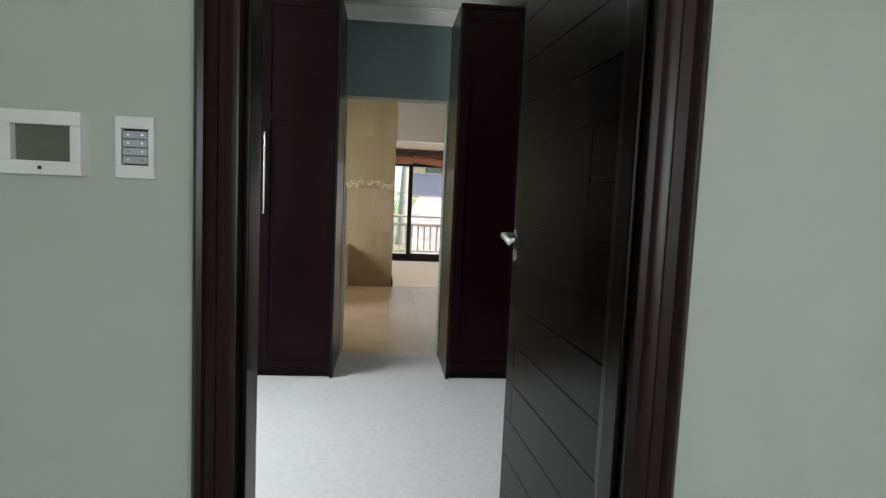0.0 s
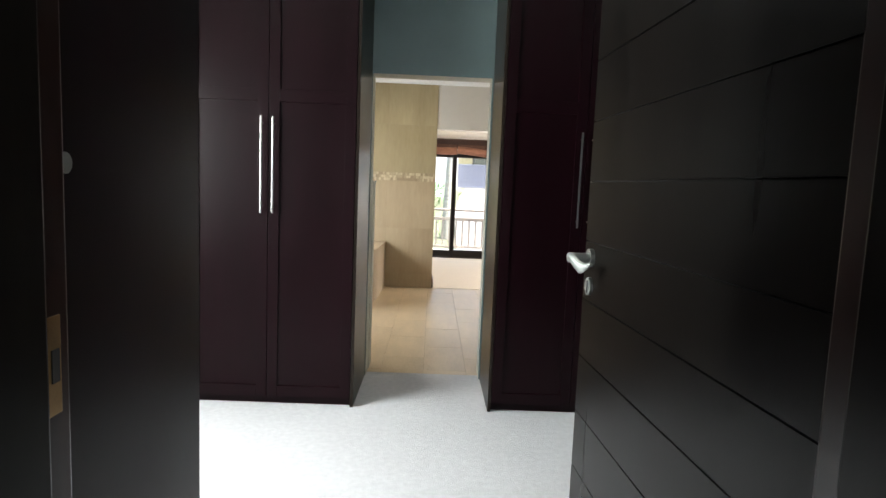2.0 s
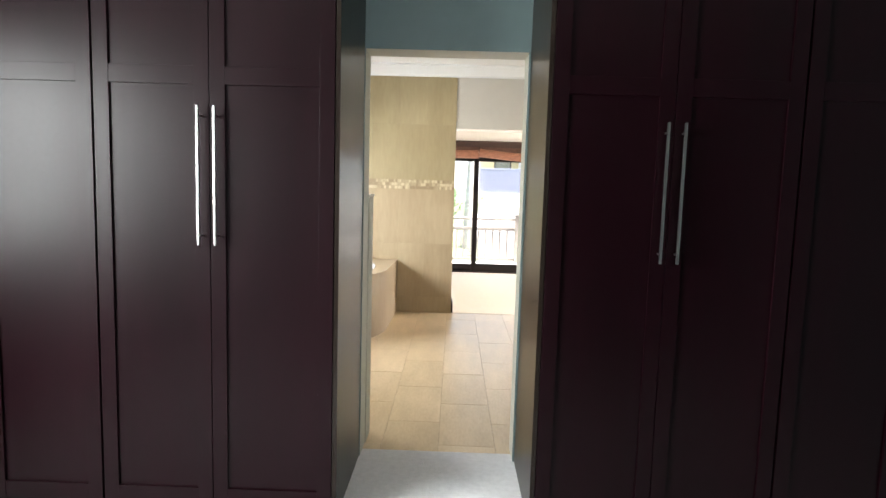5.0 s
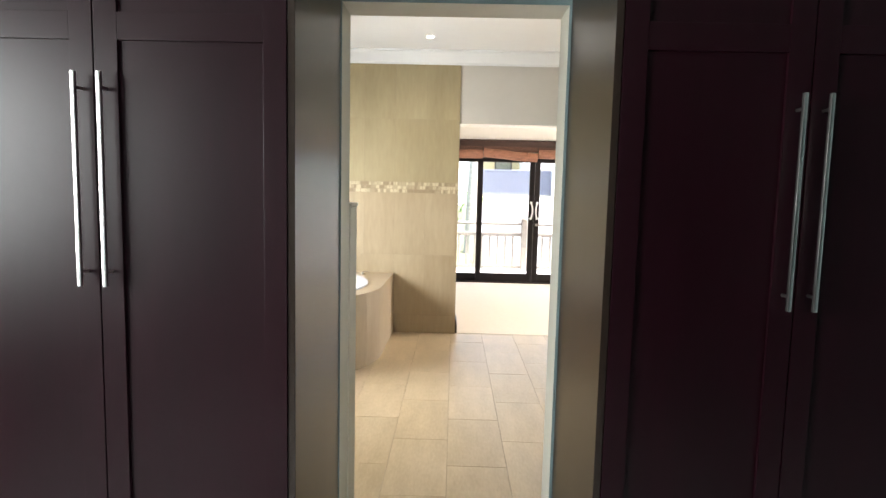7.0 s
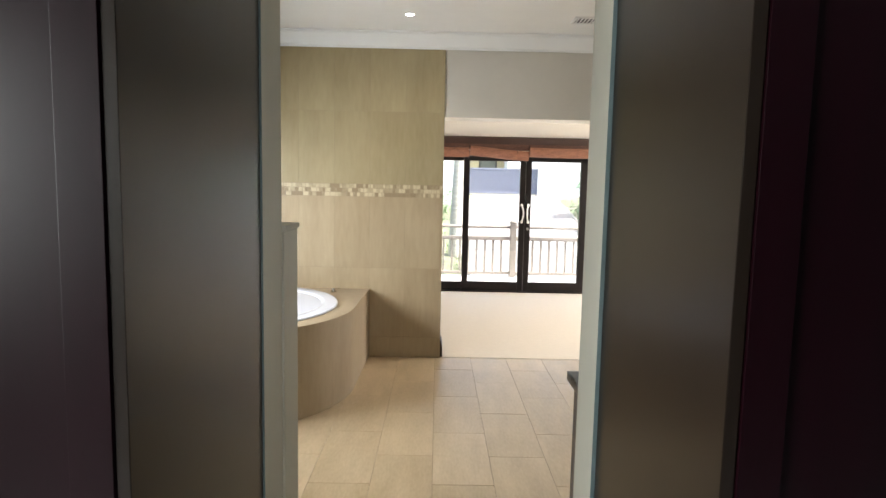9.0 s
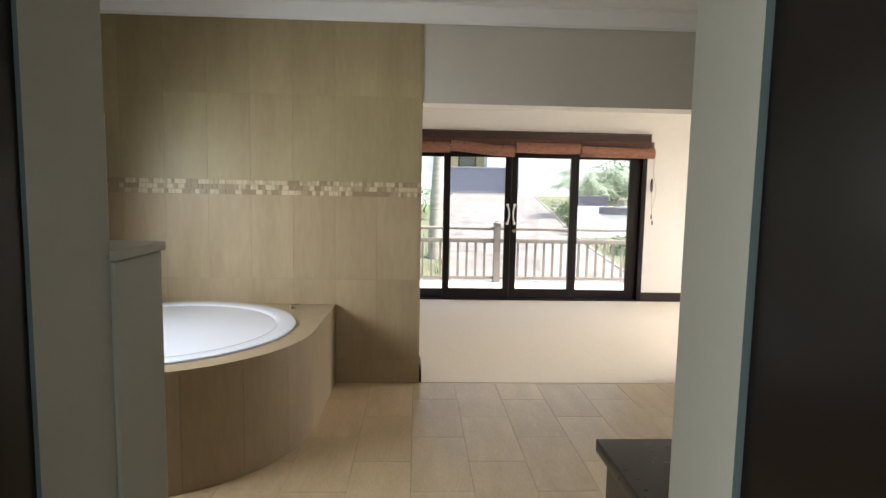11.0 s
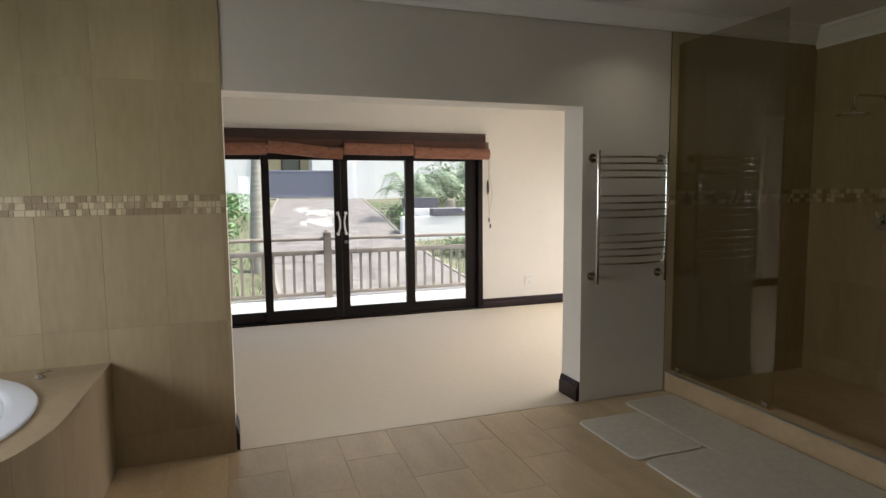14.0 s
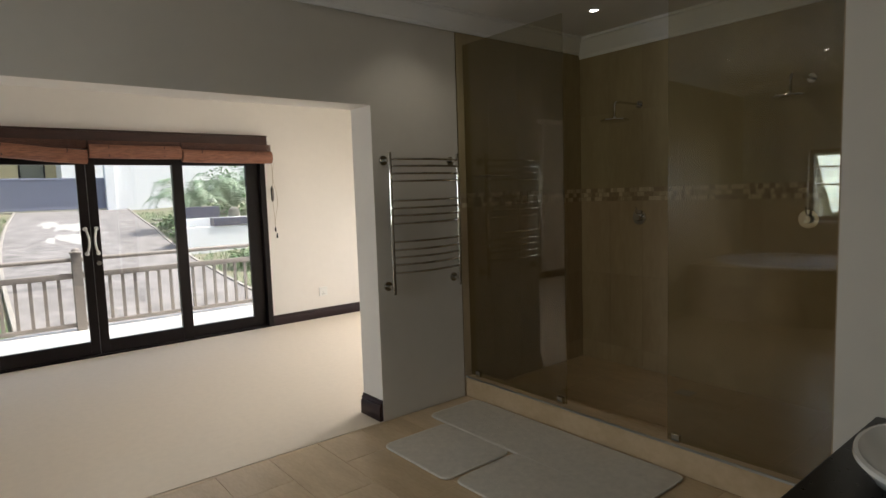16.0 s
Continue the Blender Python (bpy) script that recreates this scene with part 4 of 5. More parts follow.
# woven blinds rolled up under a dark pelmet
pel = thing("blind_pelmet", 1.55, SY, 2.10, "dark wooden pelmet board over the sliding door", "pelmet")
part("board", box(NB(), -1.96, 1.90, -0.075, -0.055, 0.010, 0.185, 0.003), PELMET, pel)
part("top", box(NB(), -1.96, 1.90, -0.085, 0, 0.187, 0.202, 0.003), PELMET, pel)
for x0, x1, tl, tr in ((-0.38, 0.72, 0.0, 0.0), (0.735, 1.585, 0.026, -0.044), (1.60, 2.46, 0.016, 0.012), (2.475, 3.475, -0.018, -0.026)):
    b = thing("woven_blind", (x0 + x1) / 2, SY - 0.115, 2.09, "reddish brown woven bamboo blind rolled up, hanging unevenly" if abs(tl - tr) > 0.01 else "reddish brown woven bamboo blind rolled up under the pelmet", "blind", "woven blinds")
    h = (x1 - x0) / 2
    pts = [(-h, 0, tl), (-h * 0.3, 0, tl * 0.7 + tr * 0.3 - 0.004), (h * 0.3, 0, tl * 0.3 + tr * 0.7 - 0.004), (h, 0, tr)]
    prof = []
    for i in range(18):
        a = 2 * math.pi * i / 18
        r = 0.064 + (0.004 if i % 2 else 0)
        prof.append((r * 0.85 * math.cos(a), -0.02 + r * 1.05 * math.sin(a)))
    part("roll", sweep(NB(), pts, prof), WOVEN, b)
    bm = NB()
    for i in range(7):
        box(bm, -h, h, 0.0, 0.010, 0.02 + i * 0.012, 0.030 + i * 0.012, 0.002)
    part("slats", bm, WOVEN_SHADE, b, "upper slats with the shade above the roll in their colour")
    for sx in (-h * 0.6, h * 0.6):
        part("tape", rod(NB(), (sx, -0.047, -0.06), (sx, -0.047, 0.05), 0.004, 8), PELMET, b)
CX, CY, CZ = 1.95, -0.05, -0.12
for dx, ln, kx in ((0.0, 0.78, 0.01), (0.03, 0.86, -0.02)):
    pts = [(CX + dx + kx * math.sin(i * 0.9), CY + 0.01 * math.sin(i), CZ - ln * i / 10) for i in range(11)]
    part("cord_line", sweep(NB(), pts, circle(0.0025, 6), up=Vector((0, 1, 0))), CORD, pel, "thin blind cord")
    part("tassel", lathe(NB(), [(0.003, 0.02), (0.009, 0.01), (0.010, -0.03), (0.006, -0.04)], 10, at=(pts[-1][0], pts[-1][1], pts[-1][2])), BLACK, pel)
part("wound_cord", lathe(NB(), [(0.004, 0.09), (0.018, 0.06), (0.02, 0.0), (0.016, -0.07), (0.004, -0.1)], 12, 1, 0.5, at=(CX, CY + 0.02, CZ - 0.36)), BLACK, pel, "wound dark cord")
sock = thing("wall_socket", 4.12, SY, 0.345, "white plastic wall socket plate", "socket")
part("plate", box(NB(), -0.058, 0.058, -0.010, 0, -0.058, 0.058, 0.003), PLASTIC, sock)
part("switch", box(NB(), -0.03, -0.012, -0.014, -0.010, 0.015, 0.04, 0.001), PLASTIC, sock)
bm = NB()
for sx, sz in ((0.0, -0.012), (-0.016, -0.035), (0.016, -0.035)):
    rod(bm, (sx, -0.0095, sz), (sx, -0.0108, sz), 0.005, 10)
part("pin_holes", bm, BLACK, sock)

# ---- outside: balcony ----
slab("balcony", -5.0, 8.0, BE_N1, 15.42, -0.22, -0.03, DECK, "pale sunlit balcony floor", "balcony")
RY = 15.26
rl = thing("balcony_railing", 1.65, RY, -0.03, "weathered wooden balcony railing with slim balusters", "railing")
for px in (-3.10, 0.0, 3.10):
    p = part("post", box(NB(), px - 0.055, px + 0.055, -0.055, 0.055, 0, 0.985, 0.006), RAILWOOD, rl)
    part("cap", lathe(NB(), [(0.078, 0), (0.078, 0.016), (0.05, 0.026), (0.045, 0.045), (0.025, 0.06), (0.002, 0.065)], 20, at=(px, 0, 0.985)), RAILWOOD, p)
for a, b in ((-6.2, -3.16), (-3.04, -0.06), (0.06, 3.04), (3.16, 6.2)):
    part("top_rail", rod(NB(), (a, 0, 0.905), (b, 0, 0.905), 0.028, 14), RAILWOOD, rl, "round weathered top rail")
    part("middle_rail", box(NB(), a, b, -0.03, 0.03, 0.665, 0.735, 0.006), RAILWOOD, rl)
    part("bottom_rail", box(NB(), a, b, -0.025, 0.025, 0.045, 0.095, 0.005), RAILWOOD, rl)
    n = int(round((b - a) / 0.147))
    for i in range(1, n):
        x = a + (b - a) * i / n
        part("baluster", box(NB(), x - 0.019, x + 0.019, -0.015, 0.015, 0.095, 0.665, 0.003), RAILWOOD, rl)

# ---- outside: ground, drive, garden ----


def gz(x, y):
    """Height of the garden: low by the house, rising to the gate."""
    t = max(0.0, min(1.0, (y - 16.5) / 21.0))
    z = -0.75 + 2.03 * (t ** 0.9)
    if y > 37.5:
        z += (y - 37.5) * 0.02
    bank = max(0.0, (drive_l(y) - 0.6 - x)) * 0.16
    z += min(bank, 0.9)
    z += min(max(0.0, x - drive_r(y) - 0.8) * 0.06, 0.5)
    return z


def drive_l(y):
    t = max(0.0, min(1.0, (y - 16.0) / 21.5))
    return 1.1 + 1.2 * t - 0.4 * math.sin(math.pi * t)


def drive_r(y):
    t = max(0.0, min(1.0, (y - 16.0) / 21.5))
    return 5.45 - 0.5 * math.sin(math.pi * min(1.0, t * 1.6)) * 0.5 + 1.2 * t * t


bm = NB()
xs = [-600, -200, -80, -40, -20] + [-12 + 1.0 * i for i in range(31)] + [25, 40, 80, 200, 600]
ys = [-600, -100, -20, 0, 10, 14.0] + [16 + 0.9 * i for i in range(28)] + [45, 60, 100, 250, 700]
grid = [[bm.verts.new((x, y, gz(x, y) + (0.03 * noise.noise(Vector((x, y, 0))) if y > 17 else -0.05))) for x in xs] for y in ys]
for a, b in zip(grid, grid[1:]):
    for i in range(len(xs) - 1):
        bm.faces.new((a[i], a[i + 1], b[i + 1], b[i]))
bmesh.ops.recalc_face_normals(bm, faces=bm.faces)
g = setting("ground", bm, EARTH, "grassy garden ground", "ground")
bm = NB()
rows = []
for i in range(30):
    y = 15.6 + 22.0 * i / 29
    rows.append([bm.verts.new((drive_l(y) + (drive_r(y) - drive_l(y)) * j / 8, y, gz(drive_l(y) + 0.2, y) + 0.06)) for j in range(9)])
for a, b in zip(rows, rows[1:]):
    for j in range(8):
        bm.faces.new((a[j], a[j + 1], b[j + 1], b[j]))
bmesh.ops.recalc_face_normals(bm, faces=bm.faces)
setting("road", bm, ASPHALT, "worn brown-grey driveway rising to the gate", "driveway")
for nm, fn in (("kerb_left", drive_l), ("kerb_right", drive_r)):
    pts = [(fn(y), y, gz(drive_l(y) + 0.2, y) + 0.06) for y in [15.8 + 21.5 * i / 30 for i in range(31)]]
    setting(nm, sweep(NB(), pts, [(-0.04, -0.1), (-0.04, 0.025), (-0.03, 0.035), (0.03, 0.035), (0.04, 0.025), (0.04, -0.1)]), KERB, "pale concrete kerb along the driveway", "kerb")
# Dappled sun on the driveway, painted as flat pale patches.
rng = random.Random(5)
bm = NB()
for i in range(26):
    x, y = rng.uniform(2.6, 4.4), rng.uniform(27, 33)
    r = rng.uniform(0.1, 0.35)
    z = gz(drive_l(y) + 0.2, y) + 0.066
    bm.faces.new([bm.verts.new((x + r * rng.uniform(0.6, 1.3) * math.cos(k * 0.9), y + 2.2 * r * rng.uniform(0.6, 1.3) * math.sin(k * 0.9), z + 0.105 * 2.2 * r * math.sin(k * 0.9))) for k in range(7)])
tagged(setting("driveway_sun_patches", bm, PATCH, "pale patches painted as dappled sun on the driveway", "stain"), kind="stuff")

# gate and boundary wall
GY = 37.4
gt = thing("driveway_gate", 3.75, GY, gz(3.5, GY) + 0.05, "slate blue slatted metal driveway gate, closed", "gate")
part("gate_frame", box(NB(), -2.1, 2.1, -0.03, 0.03, 0.06, 0.16, 0.01), GATE, gt)
part("gate_frame", box(NB(), -2.1, 2.1, -0.03, 0.03, 1.36, 1.46, 0.01), GATE, gt)
for i in range(42):
    part("slat", box(NB(), -2.09 + i * 0.1, -2.02 + i * 0.1, -0.02, 0.02, 0.16, 1.36, 0.004), GATE, gt)
part("back_sheet", box(NB(), -2.09, 2.09, 0.022, 0.03, 0.16, 1.36), GATE, gt)
part("rail", box(NB(), -2.15, 2.15, -0.05, 0.05, -0.05, 0.03, 0.005), KERB, gt, "pale gate rail")
for nm, x0, x1, hh in (("boundary_wall", -30, 1.45, 2.2), ("boundary_wall", 6.0, 34, 2.0)):
    b = solid(nm, box(NB(), x0, x1, GY - 0.1, GY + 0.15, 0.6, 1.5 + hh, 0.02), YARDWHITE, "white plastered boundary wall beside the gate", "wall")
for px in (1.5, 5.95):
    solid("gate_pillar", box(NB(), px - 0.2, px + 0.2, GY - 0.25, GY + 0.2, 0.8, 3.85, 0.02), YARDWHITE, "white plastered gate pillar", "pillar", "gate pillars")
nb = thing("neighbour_house", 4.0, 52.0, 1.5, "ochre and white house beyond the gate with a grey roof", "house")
part("wall", box(NB(), -12, 10, 0, 8, 0, 4.2), OCHRE, nb)
part("wall", box(NB(), 1.5, 12, -2.5, 0, 0, 3.6), YARDWHITE, nb, "white plastered wing")
bm = NB()
v = [bm.verts.new(p) for p in ((-12.6, -0.7, 4.2), (10.6, -0.7, 4.2), (10.6, 8.7, 4.2), (-12.6, 8.7, 4.2), (-12.6, 4, 6.6), (10.6, 4, 6.6))]
for f in ((0, 1, 5, 4), (2, 3, 4, 5), (0, 4, 3), (1, 2, 5), (0, 3, 2, 1)):
    bm.faces.new([v[i] for i in f])
bmesh.ops.recalc_face_normals(bm, faces=bm.faces)
part("roof", bm, ROOF, nb)
for wx in (-7, -3, 0.2):
    w = part("window", box(NB(), wx - 0.7, wx + 0.7, -0.06, 0.02, 1.2, 3.0, 0.01), FRAMEWOOD, nb)
    part("pane", box(NB(), wx - 0.6, wx + 0.6, -0.075, -0.065, 1.3, 2.9), SCREEN, w)

# garden wall with stepped navy caps
pw = thing("planter_wall", 6.45, 24.0, -0.1, "white garden planter wall with stepped navy caps", "garden wall")
part("wall", box(NB(), -1.25, 4.0, 0, 0.25, 0, 0.92, 0.01), YARDWHITE, pw)
for x0, x1, z0, z1, y0 in ((-0.25, 0.75, 0.93, 1.16, -0.04), (0.76, 1.15, 0.93, 1.07, -0.02), (1.16, 4.0, 0.93, 1.26, -0.04), (-1.0, 0.15, 1.17, 1.50, 0.6)):
    part("cap", box(NB(), x0, x1, y0, y0 + 0.35, z0, z1, 0.012), NAVY, pw, "navy painted cap")
part("wall", box(NB(), -1.0, 4.0, 0.55, 0.7, 0, 1.16, 0.01), YARDWHITE, pw)

# stepping stones on the bank
for i in range(6):
    x, y = 6.5 + 0.35 * (i % 2), 26 + i * 1.3
    st = solid("stepping_stone", box(NB(), x - 0.3, x + 0.3, y - 0.25, y + 0.25, gz(x, y) - 0.05, gz(x, y) + 0.07, 0.02), KERB, "pale flat stepping stone in the bank", "stone", "stepping stones")


def leaf_cloud(rng, n, centre, radii, size, droop=0.3):
    """Many small bent leaves on an uneven crown."""
    verts, faces = [], []
    for i in range(n):
        while True:
            p = Vector((rng.uniform(-1, 1), rng.uniform(-1, 1), rng.uniform(-1, 1)))
            if 0.25 < p.length < 1 and noise.noise(p * 2.1 + Vector(centre)) > -0.18:
                break
        p = Vector((p.x * radii[0], p.y * radii[1], p.z * radii[2])) + Vector(centre)
        d = Vector((rng.uniform(-1, 1), rng.uniform(-1, 1), rng.uniform(-0.6, 0.8))).normalized()
        s = d.cross(Vector((0.1, 0.2, 1))).normalized()
        ln, wd = size * rng.uniform(0.7, 1.4), size * rng.uniform(0.25, 0.4)
        k = len(verts)
        mid = p + d * ln * 0.5
        tip = p + d * ln - Vector((0, 0, droop * ln))
        verts += [p, mid + s * wd, tip, mid - s * wd]
        faces += [(k, k + 1, k + 2), (k, k + 2, k + 3)]
    me = bpy.data.meshes.new("leaves")
    me.from_pydata(verts, [], faces)
    return me


def shrub(name, x, y, rx, ry, h, size, n, m, label, seed, category="shrub"):
    rng = random.Random(seed)
    ob = thing(name, x, y, gz(x, y), label, category)
    me = leaf_cloud(rng, n, (0, 0, h * 0.5), (rx, ry, h * 0.55), size)
    me.materials.append(m)
    c = new("foliage", me)
    c.parent = ob
    bm = NB()
    for i in range(5):
        a = i * 1.26
        rod(bm, (0.05 * math.cos(a), 0.05 * math.sin(a), 0), (rx * 0.5 * math.cos(a), ry * 0.5 * math.sin(a), h * 0.6), 0.025, 6, 0.01)
    part("stem", bm, BARK, ob)
    return ob


def fronds(rng, n, length, rise, leaflet, m, parent, at):
    """Arching feather fronds, each of a rib and rows of narrow leaflets."""
    for i in range(n):
        az = 2 * math.pi * i / n + rng.uniform(-0.2, 0.2)
        up = rise * rng.uniform(0.6, 1.25)
        ln = length * rng.uniform(0.8, 1.15)
        verts, faces = [], []
        d = Vector((math.cos(az), math.sin(az), 0))
        side = Vector((-math.sin(az), math.cos(az), 0))
        pts = []
        for k in range(15):
            u = k / 14
            pts.append(Vector(at) + d * ln * u * (1 - 0.15 * u) + Vector((0, 0, up * math.sin(u * 2.2) - 0.35 * ln * u * u * u)))
        for k in range(14):
            a, b = pts[k], pts[k + 1]
            r = 0.018 * (1 - k / 16)
            q = len(verts)
            verts += [a + side * r, a - side * r, b - side * r, b + side * r]
            faces.append((q, q + 1, q + 2, q + 3))
            if k:
                for sg in (-1, 1):
                    for w in (0.0, 0.5):
                        p = a + (b - a) * w
                        lf = leaflet * math.sin(math.pi * min(0.95, 0.12 + k / 15)) * rng.uniform(0.85, 1.1)
                        tip = p + side * sg * lf + (b - a).normalized() * lf * 0.5 - Vector((0, 0, lf * 0.3))
                        wv = (b - a).normalized() * 0.022
                        q = len(verts)
                        verts += [p - wv, p + wv, tip]
                        faces.append((q, q + 1, q + 2))
        me = bpy.data.meshes.new("frond")
        me.from_pydata(verts, [], faces)
        me.materials.append(m)
        f = new("frond", me)
        f.parent = parent


def palm(x, y, h, r0, r1, lean, seed, label, crown=True):
    rng = random.Random(seed)
    ob = thing("palm_tree", x, y, gz(x, y), label, "palm tree")
    pts, prof = [], circle(1, 14)
    bm = NB()
    rings = []
    for i in range(26):
        u = i / 25
        r = (r0 + (r1 - r0) * min(1, u * 1.6)) * (1 + 0.03 * (i % 2))
        c = Vector((lean[0] * u * u, lean[1] * u * u, h * u - 0.2))
        rings.append([bm.verts.new(c + Vector((r * a, r * b, 0))) for a, b in prof])
    for a, b in zip(rings, rings[1:]):
        for j in range(14):
            bm.faces.new((a[j], a[(j + 1) % 14], b[(j + 1) % 14], b[j]))
    bm.faces.new(rings[-1])
    part("trunk", bm, BARK, ob)
    if crown:
        fronds(rng, 13, 2.6, 1.1, 0.55, LEAF, ob, (lean[0], lean[1], h - 0.25))
    return ob


palm(0.78, 20.6, 6.2, 0.20, 0.095, (0.25, 0.2), 3, "tall palm with a pale ringed trunk beside the driveway")
palm(-1.9, 19.0, 6.5, 0.26, 0.15, (-0.3, 0.3), 9, "tall palm with a pale ringed trunk on the bank")
for x, y, n, ln, sd_ in ((6.9, 28.5, 18, 1.9, 1), (8.6, 29.0, 16, 2.0, 2), (10.2, 30.5, 14, 2.1, 6)):
    ob = thing("cycad", x, y, gz(x, y), "low cycad with arching blue green fronds", "cycad", "cycads")
    part("trunk", lathe(NB(), [(0.22, -0.1), (0.24, 0.3), (0.18, 0.6), (0.05, 0.7)], 12), BARK, ob)
    fronds(random.Random(sd_), n, ln, 1.3, 0.5, LEAF_B, ob, (0, 0, 0.6))
for i, (x, y, rx, ry, h, n, m) in enumerate(((5.95, 25.2, 0.5, 0.7, 0.85, 700, LEAF), (6.9, 29.9, 0.7, 0.8, 0.45, 500, LEAF), (6.5, 26.8, 0.8, 0.8, 0.7, 700, LEAF), (9.6, 26.5, 1.6, 1.0, 2.0, 1100, LEAF), (11.2, 27.5, 1.8, 1.2, 2.4, 1000, LEAF), (9.6, 33.2, 1.9, 1.3, 1.3, 1000, LEAF), (10.6, 32.0, 2.4, 1.5, 2.2, 900, LEAF), (-1.2, 24.0, 1.6, 2.4, 0.6, 1400, LEAF), (-3.6, 22.5, 2.0, 2.5, 0.8, 1400, LEAF), (-0.6, 28.5, 1.5, 2.2, 0.6, 1100, LEAF), (-3.5, 29.5, 2.4, 2.6, 0.9, 1200, LEAF), (0.1, 33.5, 1.3, 1.8, 0.5, 800, LEAF), (6.6, 21.5, 0.9, 0.5, 0.5, 600, LEAF), (8.4, 21.8, 1.2, 0.5, 0.5, 600, LEAF), (-0.9, 18.6, 1.2, 1.2, 0.8, 800, LEAF))):
    shrub("shrub", x, y, rx, ry, h, 0.16, n, m, "leafy green shrub on the garden bank", 20 + i)
shrub("orange_shrub", 9.0, 24.6, 0.5, 0.4, 1.9, 0.16, 500, LEAF_R, "orange leaved shrub behind the planter wall", 77)
# grass blades beside the drive
rng = random.Random(12)
verts, faces = [], []
for i in range(16000):
    y = 16.3 + 19 * rng.random() ** 1.6
    x = rng.uniform(-4.5, drive_l(y) - 0.1) if rng.random() < 0.6 else rng.uniform(drive_r(y) + 0.1, drive_r(y) + 4)
    z = gz(x, y)
    a, hh = rng.uniform(0, 6.28), rng.uniform(0.06, 0.2)
    w = 0.012
    k = len(verts)
    verts += [(x - w * math.cos(a), y - w * math.sin(a), z), (x + w * math.cos(a), y + w * math.sin(a), z), (x + 0.06 * math.sin(a), y + 0.06 * math.cos(a), z + hh)]
    faces.append((k, k + 1, k + 2))
me = bpy.data.meshes.new("grass")
me.from_pydata(verts, [], faces)
me.materials.append(LEAF)
tagged(new("grass", me), "uneven green grass on the garden banks", "grass", "", "stuff")

# ---- tiles, piece by piece ----
TILE_CACHE = {}


def tile_mesh(name, a, b, t, m):
    key = (name, round(a, 3), round(b, 3), t, m.name)
    if key not in TILE_CACHE:
        me = bpy.data.meshes.new(name)
        c = 0.0007
        v = [(0, 0, 0), (a, 0, 0), (a, b, 0), (0, b, 0), (0, 0, t - c), (a, 0, t - c), (a, b, t - c), (0, b, t - c), (c, c, t), (a - c, c, t), (a - c, b - c, t), (c, b - c, t)]
        f = [(0, 1, 5, 4), (1, 2, 6, 5), (2, 3, 7, 6), (3, 0, 4, 7), (4, 5, 9, 8), (5, 6, 10, 9), (6, 7, 11, 10), (7, 4, 8, 11), (8, 9, 10, 11)]
        me.from_pydata(v, [], f)
        me.materials.append(m)
        TILE_CACHE[key] = me
    return TILE_CACHE[key]


def lay(parent, name, a, b, t, m, matrix):
    ob = new(name, tile_mesh(name, a, b, t, m))
    ob.parent = parent
    ob.matrix_basis = matrix
    return ob


def clip(lo, hi, a, b):
    return max(lo, a), min(hi, b)


floor_bath = bpy.data.objects["floor_bath"]
G = 0.002
rng = random.Random(4)
COLW, ROWL = 0.321, 0.653
for ci in range(-8, 12):
    x0, x1 = clip(BA_W, 3.467, 0.280 + ci * COLW, 0.280 + (ci + 1) * COLW)
    if x1 - x0 < 0.03:
        continue
    ph = 8.885 if ci % 2 == 0 else 9.215
    for ri in range(-6, 3):
        y0, y1 = clip(6.19, BA_N0, ph + ri * ROWL, ph + (ri + 1) * ROWL)
        if y1 - y0 < 0.03 or (x1 < -0.9 and y0 > 8.3) or (x1 < -0.133 and y1 < 6.4) or (x0 > 0.95 and y1 < 7.0):
            continue
        lay(floor_bath, "floor_tile", x1 - x0 - G, y1 - y0 - G, 0.0045, TILE_F, pose(x0 + G / 2, y0 + G / 2, -0.0045 + rng.uniform(-0.0004, 0.0004)))
shf = slab("floor_shower", 3.60, SH_E + 0.02, SH_S - 0.01, BA_N0, -0.004, 0.022, GROUT, "grout bed of the shower floor")
for i in range(4):
    for j in range(5):
        x0, x1 = clip(3.60, SH_E, 3.60 + i * 0.33, 3.60 + (i + 1) * 0.33)
        y0, y1 = clip(SH_S, BA_N0 - 0.012, SH_S + j * 0.53, SH_S + (j + 1) * 0.53)
        lay(shf, "floor_tile", x1 - x0 - G, y1 - y0 - G, 0.008, TILE_F, pose(x0, y0, 0.022))

BORD0, BORD1 = 1.442, 1.552
ROWS_Z = [(0.0, 0.188), (0.188, 0.812), (0.812, BORD0), (BORD1, 2.18), (2.18, CEIL)]


def tiled(parent, origin, u_dir, turn, length, u0, zrows, skip=None, first=0.0):
    """Upright tiles over a wall; turn is the heading of the wall's u axis."""
    n = int(length / 0.312) + 2
    for ci in range(-1, n):
        a, b = clip(0, length, first + ci * 0.312, first + (ci + 1) * 0.312)
        if b - a < 0.02:
            continue
        for z0, z1 in zrows:
            if skip and skip(a, b, z0, z1):
                continue
            base = Matrix.Translation((origin[0] + u_dir[0] * a, origin[1] + u_dir[1] * a, z0 + G / 2))
            lay(parent, "wall_tile", b - a - G, z1 - z0 - G, 0.012, TILE_U if z0 >= BORD1 else TILE_W, base @ Euler((radians(90), 0, radians(turn))).to_matrix().to_4x4())


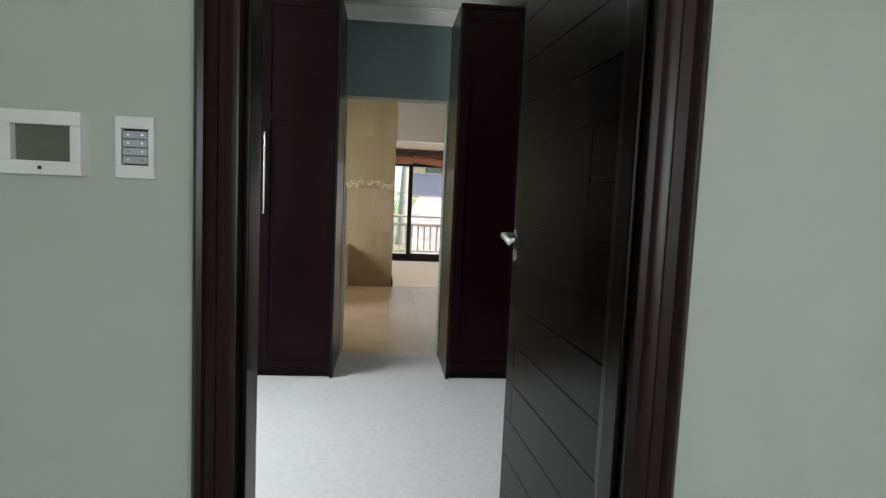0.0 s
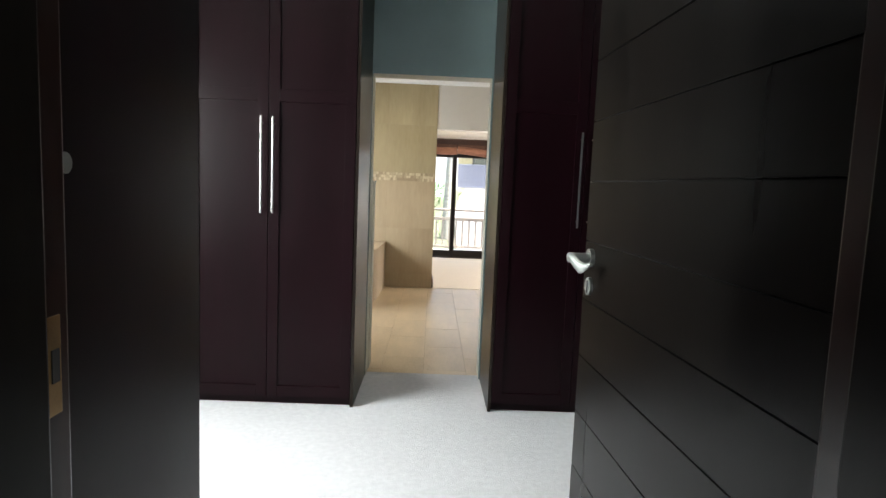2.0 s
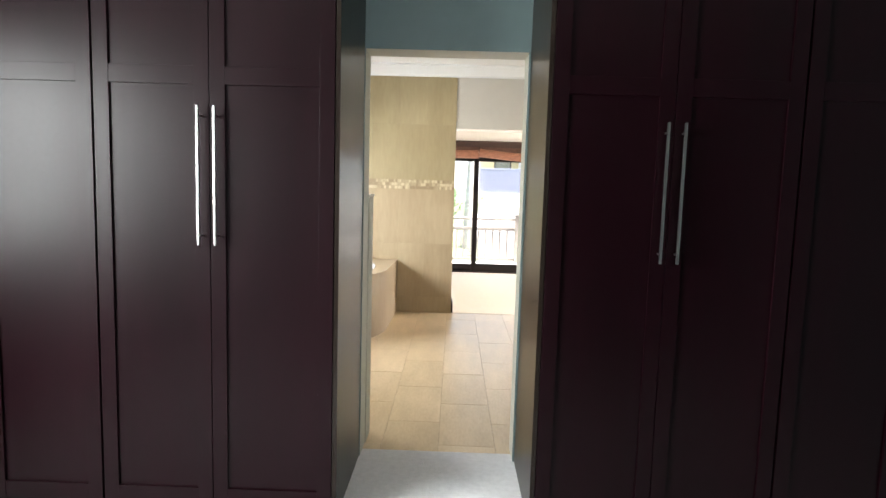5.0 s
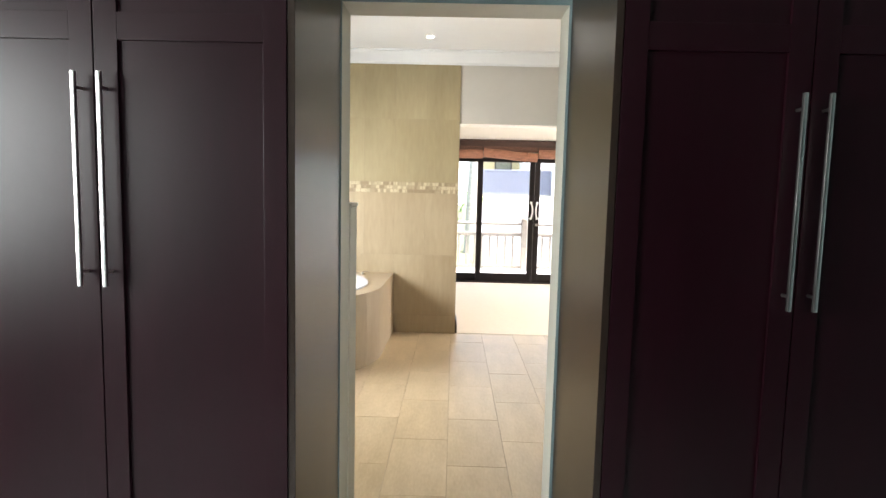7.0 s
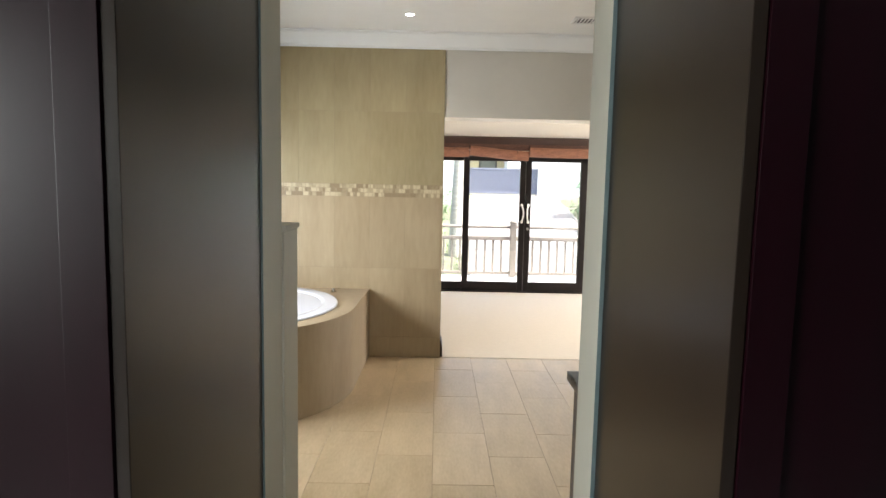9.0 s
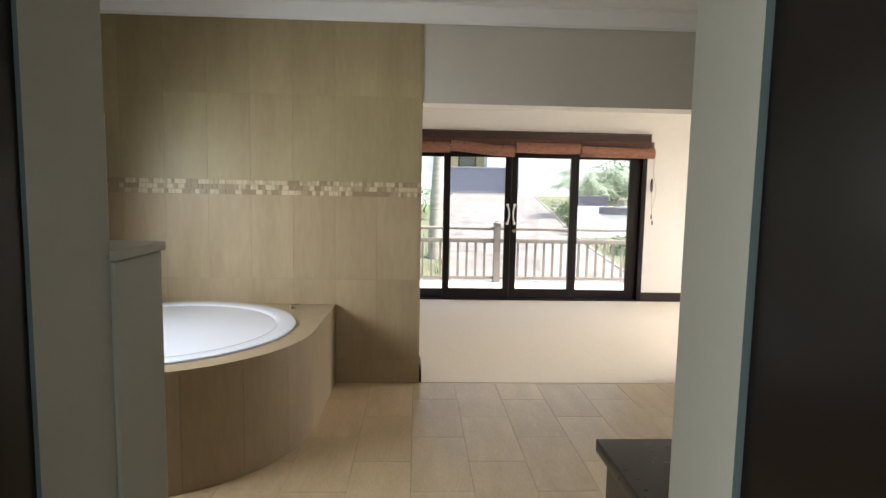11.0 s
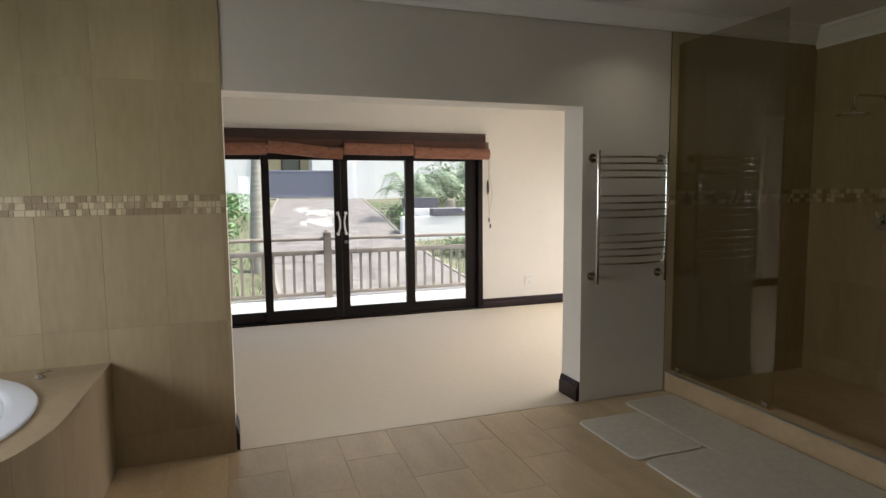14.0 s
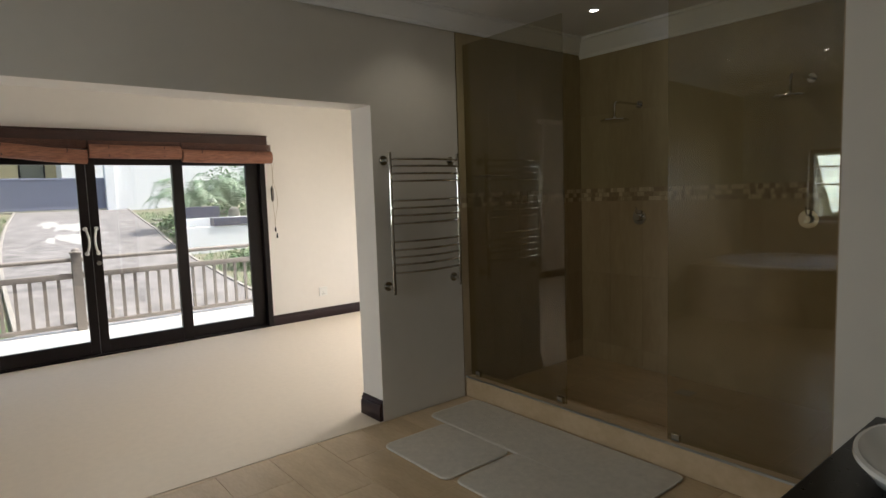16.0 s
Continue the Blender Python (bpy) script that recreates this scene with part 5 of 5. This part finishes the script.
# pieces sit on a grout bed that stands on the wall
bm = box(NB(), BA_W, 0.325, BA_N0 - 0.0106, BA_N0 - 0.0005, 0, CEIL)
bed1 = setting("tile_bed_north", bm, GROUT, "grout bed of the tiled back wall", "wall tiling")
tiled(bed1, (BA_W, BA_N0), (1, 0), 0, 2.325, 0, ROWS_Z, first=(-0.008 + 2.0) % 0.312 - 0.312 + 0.0)
bm = box(NB(), SH_X, SH_E + 0.02, BA_N0 - 0.0106, BA_N0 - 0.0005, 0, CEIL)
bed2 = setting("tile_bed_shower_north", bm, GROUT, "grout bed of the tiled shower wall", "wall tiling")
tiled(bed2, (SH_X, BA_N0), (1, 0), 0, SH_E - SH_X, 0, ROWS_Z)
bm = box(NB(), SH_E + 0.0014, SH_E + 0.029, SH_S, BA_N0 - 0.01, 0, CEIL)
bed3 = setting("tile_bed_shower_east", bm, GROUT, "grout bed of the tiled shower wall", "wall tiling")
tiled(bed3, (SH_E + 0.012, BA_N0), (0, -1), -90, BA_N0 - SH_S, 0, ROWS_Z)
bm = box(NB(), 2.97, SH_E + 0.02, SH_S - 0.0115, SH_S - 0.004, 0, CEIL)
bed4 = setting("tile_bed_shower_south", bm, GROUT, "grout bed of the tiled shower end wall", "wall tiling")
tiled(bed4, (SH_E, SH_S - 0.012), (-1, 0), 180, SH_E - 3.0, 0, ROWS_Z)
bm = box(NB(), BA_W + 0.0005, BA_W + 0.0106, 6.44, BA_N0 - 0.012, 0, 1.02)
box(bm, BA_W + 0.0005, BA_W + 0.0106, 9.12, BA_N0 - 0.012, 1.02, BORD1)
bed5 = setting("tile_bed_west", bm, GROUT, "grout bed of the tiled side wall", "wall tiling")
tiled(bed5, (BA_W, 6.44), (0, 1), 90, BA_N0 - 0.012 - 6.44, 0, ROWS_Z[:3], skip=lambda a, b, z0, z1: z0 > 0.8 and a + 6.44 < 9.10 and b + 6.44 > 7.25, first=0.02)


def mosaic(parent, origin, u_dir, turn, length, seed, as_parts):
    """Three courses of small uneven stone pieces."""
    rng = random.Random(seed)
    verts, faces = [], []
    hgt = (BORD1 - BORD0) / 3
    sizes = (0.022, 0.030, 0.036, 0.050)
    for r in range(3):
        u = -rng.uniform(0, 0.03)
        while u < length:
            w = rng.choice(sizes)
            a, b = clip(0.001, length - 0.001, u, u + w)
            u += w
            if b - a < 0.008:
                continue
            t = rng.choice((0.012, 0.0135, 0.015))
            z0 = BORD0 + r * hgt
            if as_parts:
                base = Matrix.Translation((origin[0] + u_dir[0] * a, origin[1] + u_dir[1] * a, z0 + 0.001))
                lay(parent, "mosaic_piece", b - a - 0.003, hgt - 0.003, t, MOSAIC, base @ Euler((radians(90), 0, radians(turn))).to_matrix().to_4x4())
            else:
                nx, ny = u_dir[1], -u_dir[0]
                k = len(verts)
                for d in (0.004, t):
                    for uu, zz in ((a, z0 + 0.001), (b - 0.003, z0 + 0.001), (b - 0.003, z0 + hgt - 0.002), (a, z0 + hgt - 0.002)):
                        verts.append((origin[0] + u_dir[0] * uu + nx * d, origin[1] + u_dir[1] * uu + ny * d, zz))
                faces += [(k + 4, k + 5, k + 6, k + 7), (k, k + 1, k + 5, k + 4), (k + 1, k + 2, k + 6, k + 5), (k + 2, k + 3, k + 7, k + 6), (k + 3, k, k + 4, k + 7)]
    if not as_parts:
        me = bpy.data.meshes.new("mosaic")
        me.from_pydata(verts, [], faces)
        me.materials.append(MOSAIC_J)
        ob = new("mosaic", me)
        ob.parent = parent
        tagged(ob, kind="stuff")


def mosaic_joined():
    """The joined pieces take their colour from each island."""
    m = MOSAIC.copy()
    m.name = "stone_mosaic_joined"
    nt = m.node_tree
    info = next(n for n in nt.nodes if n.bl_idname == "ShaderNodeObjectInfo")
    geo = nt.nodes.new("ShaderNodeNewGeometry")
    for l in list(nt.links):
        if l.from_node == info:
            to = l.to_socket
            nt.links.remove(l)
            nt.links.new(geo.outputs["Random Per Island"], to)
    return m


MOSAIC_J = mosaic_joined()
mosaic(bed1, (BA_W, BA_N0 - 0.0), (1, 0), 0, 2.325, 1, True)
mosaic(bed2, (SH_X, BA_N0), (1, 0), 0, SH_E - SH_X, 2, False)
mosaic(bed3, (SH_E + 0.012, BA_N0), (0, -1), -90, BA_N0 - SH_S, 3, False)
mosaic(bed5, (BA_W, 9.12), (0, 1), 90, BA_N0 - 0.012 - 9.12, 4, False)
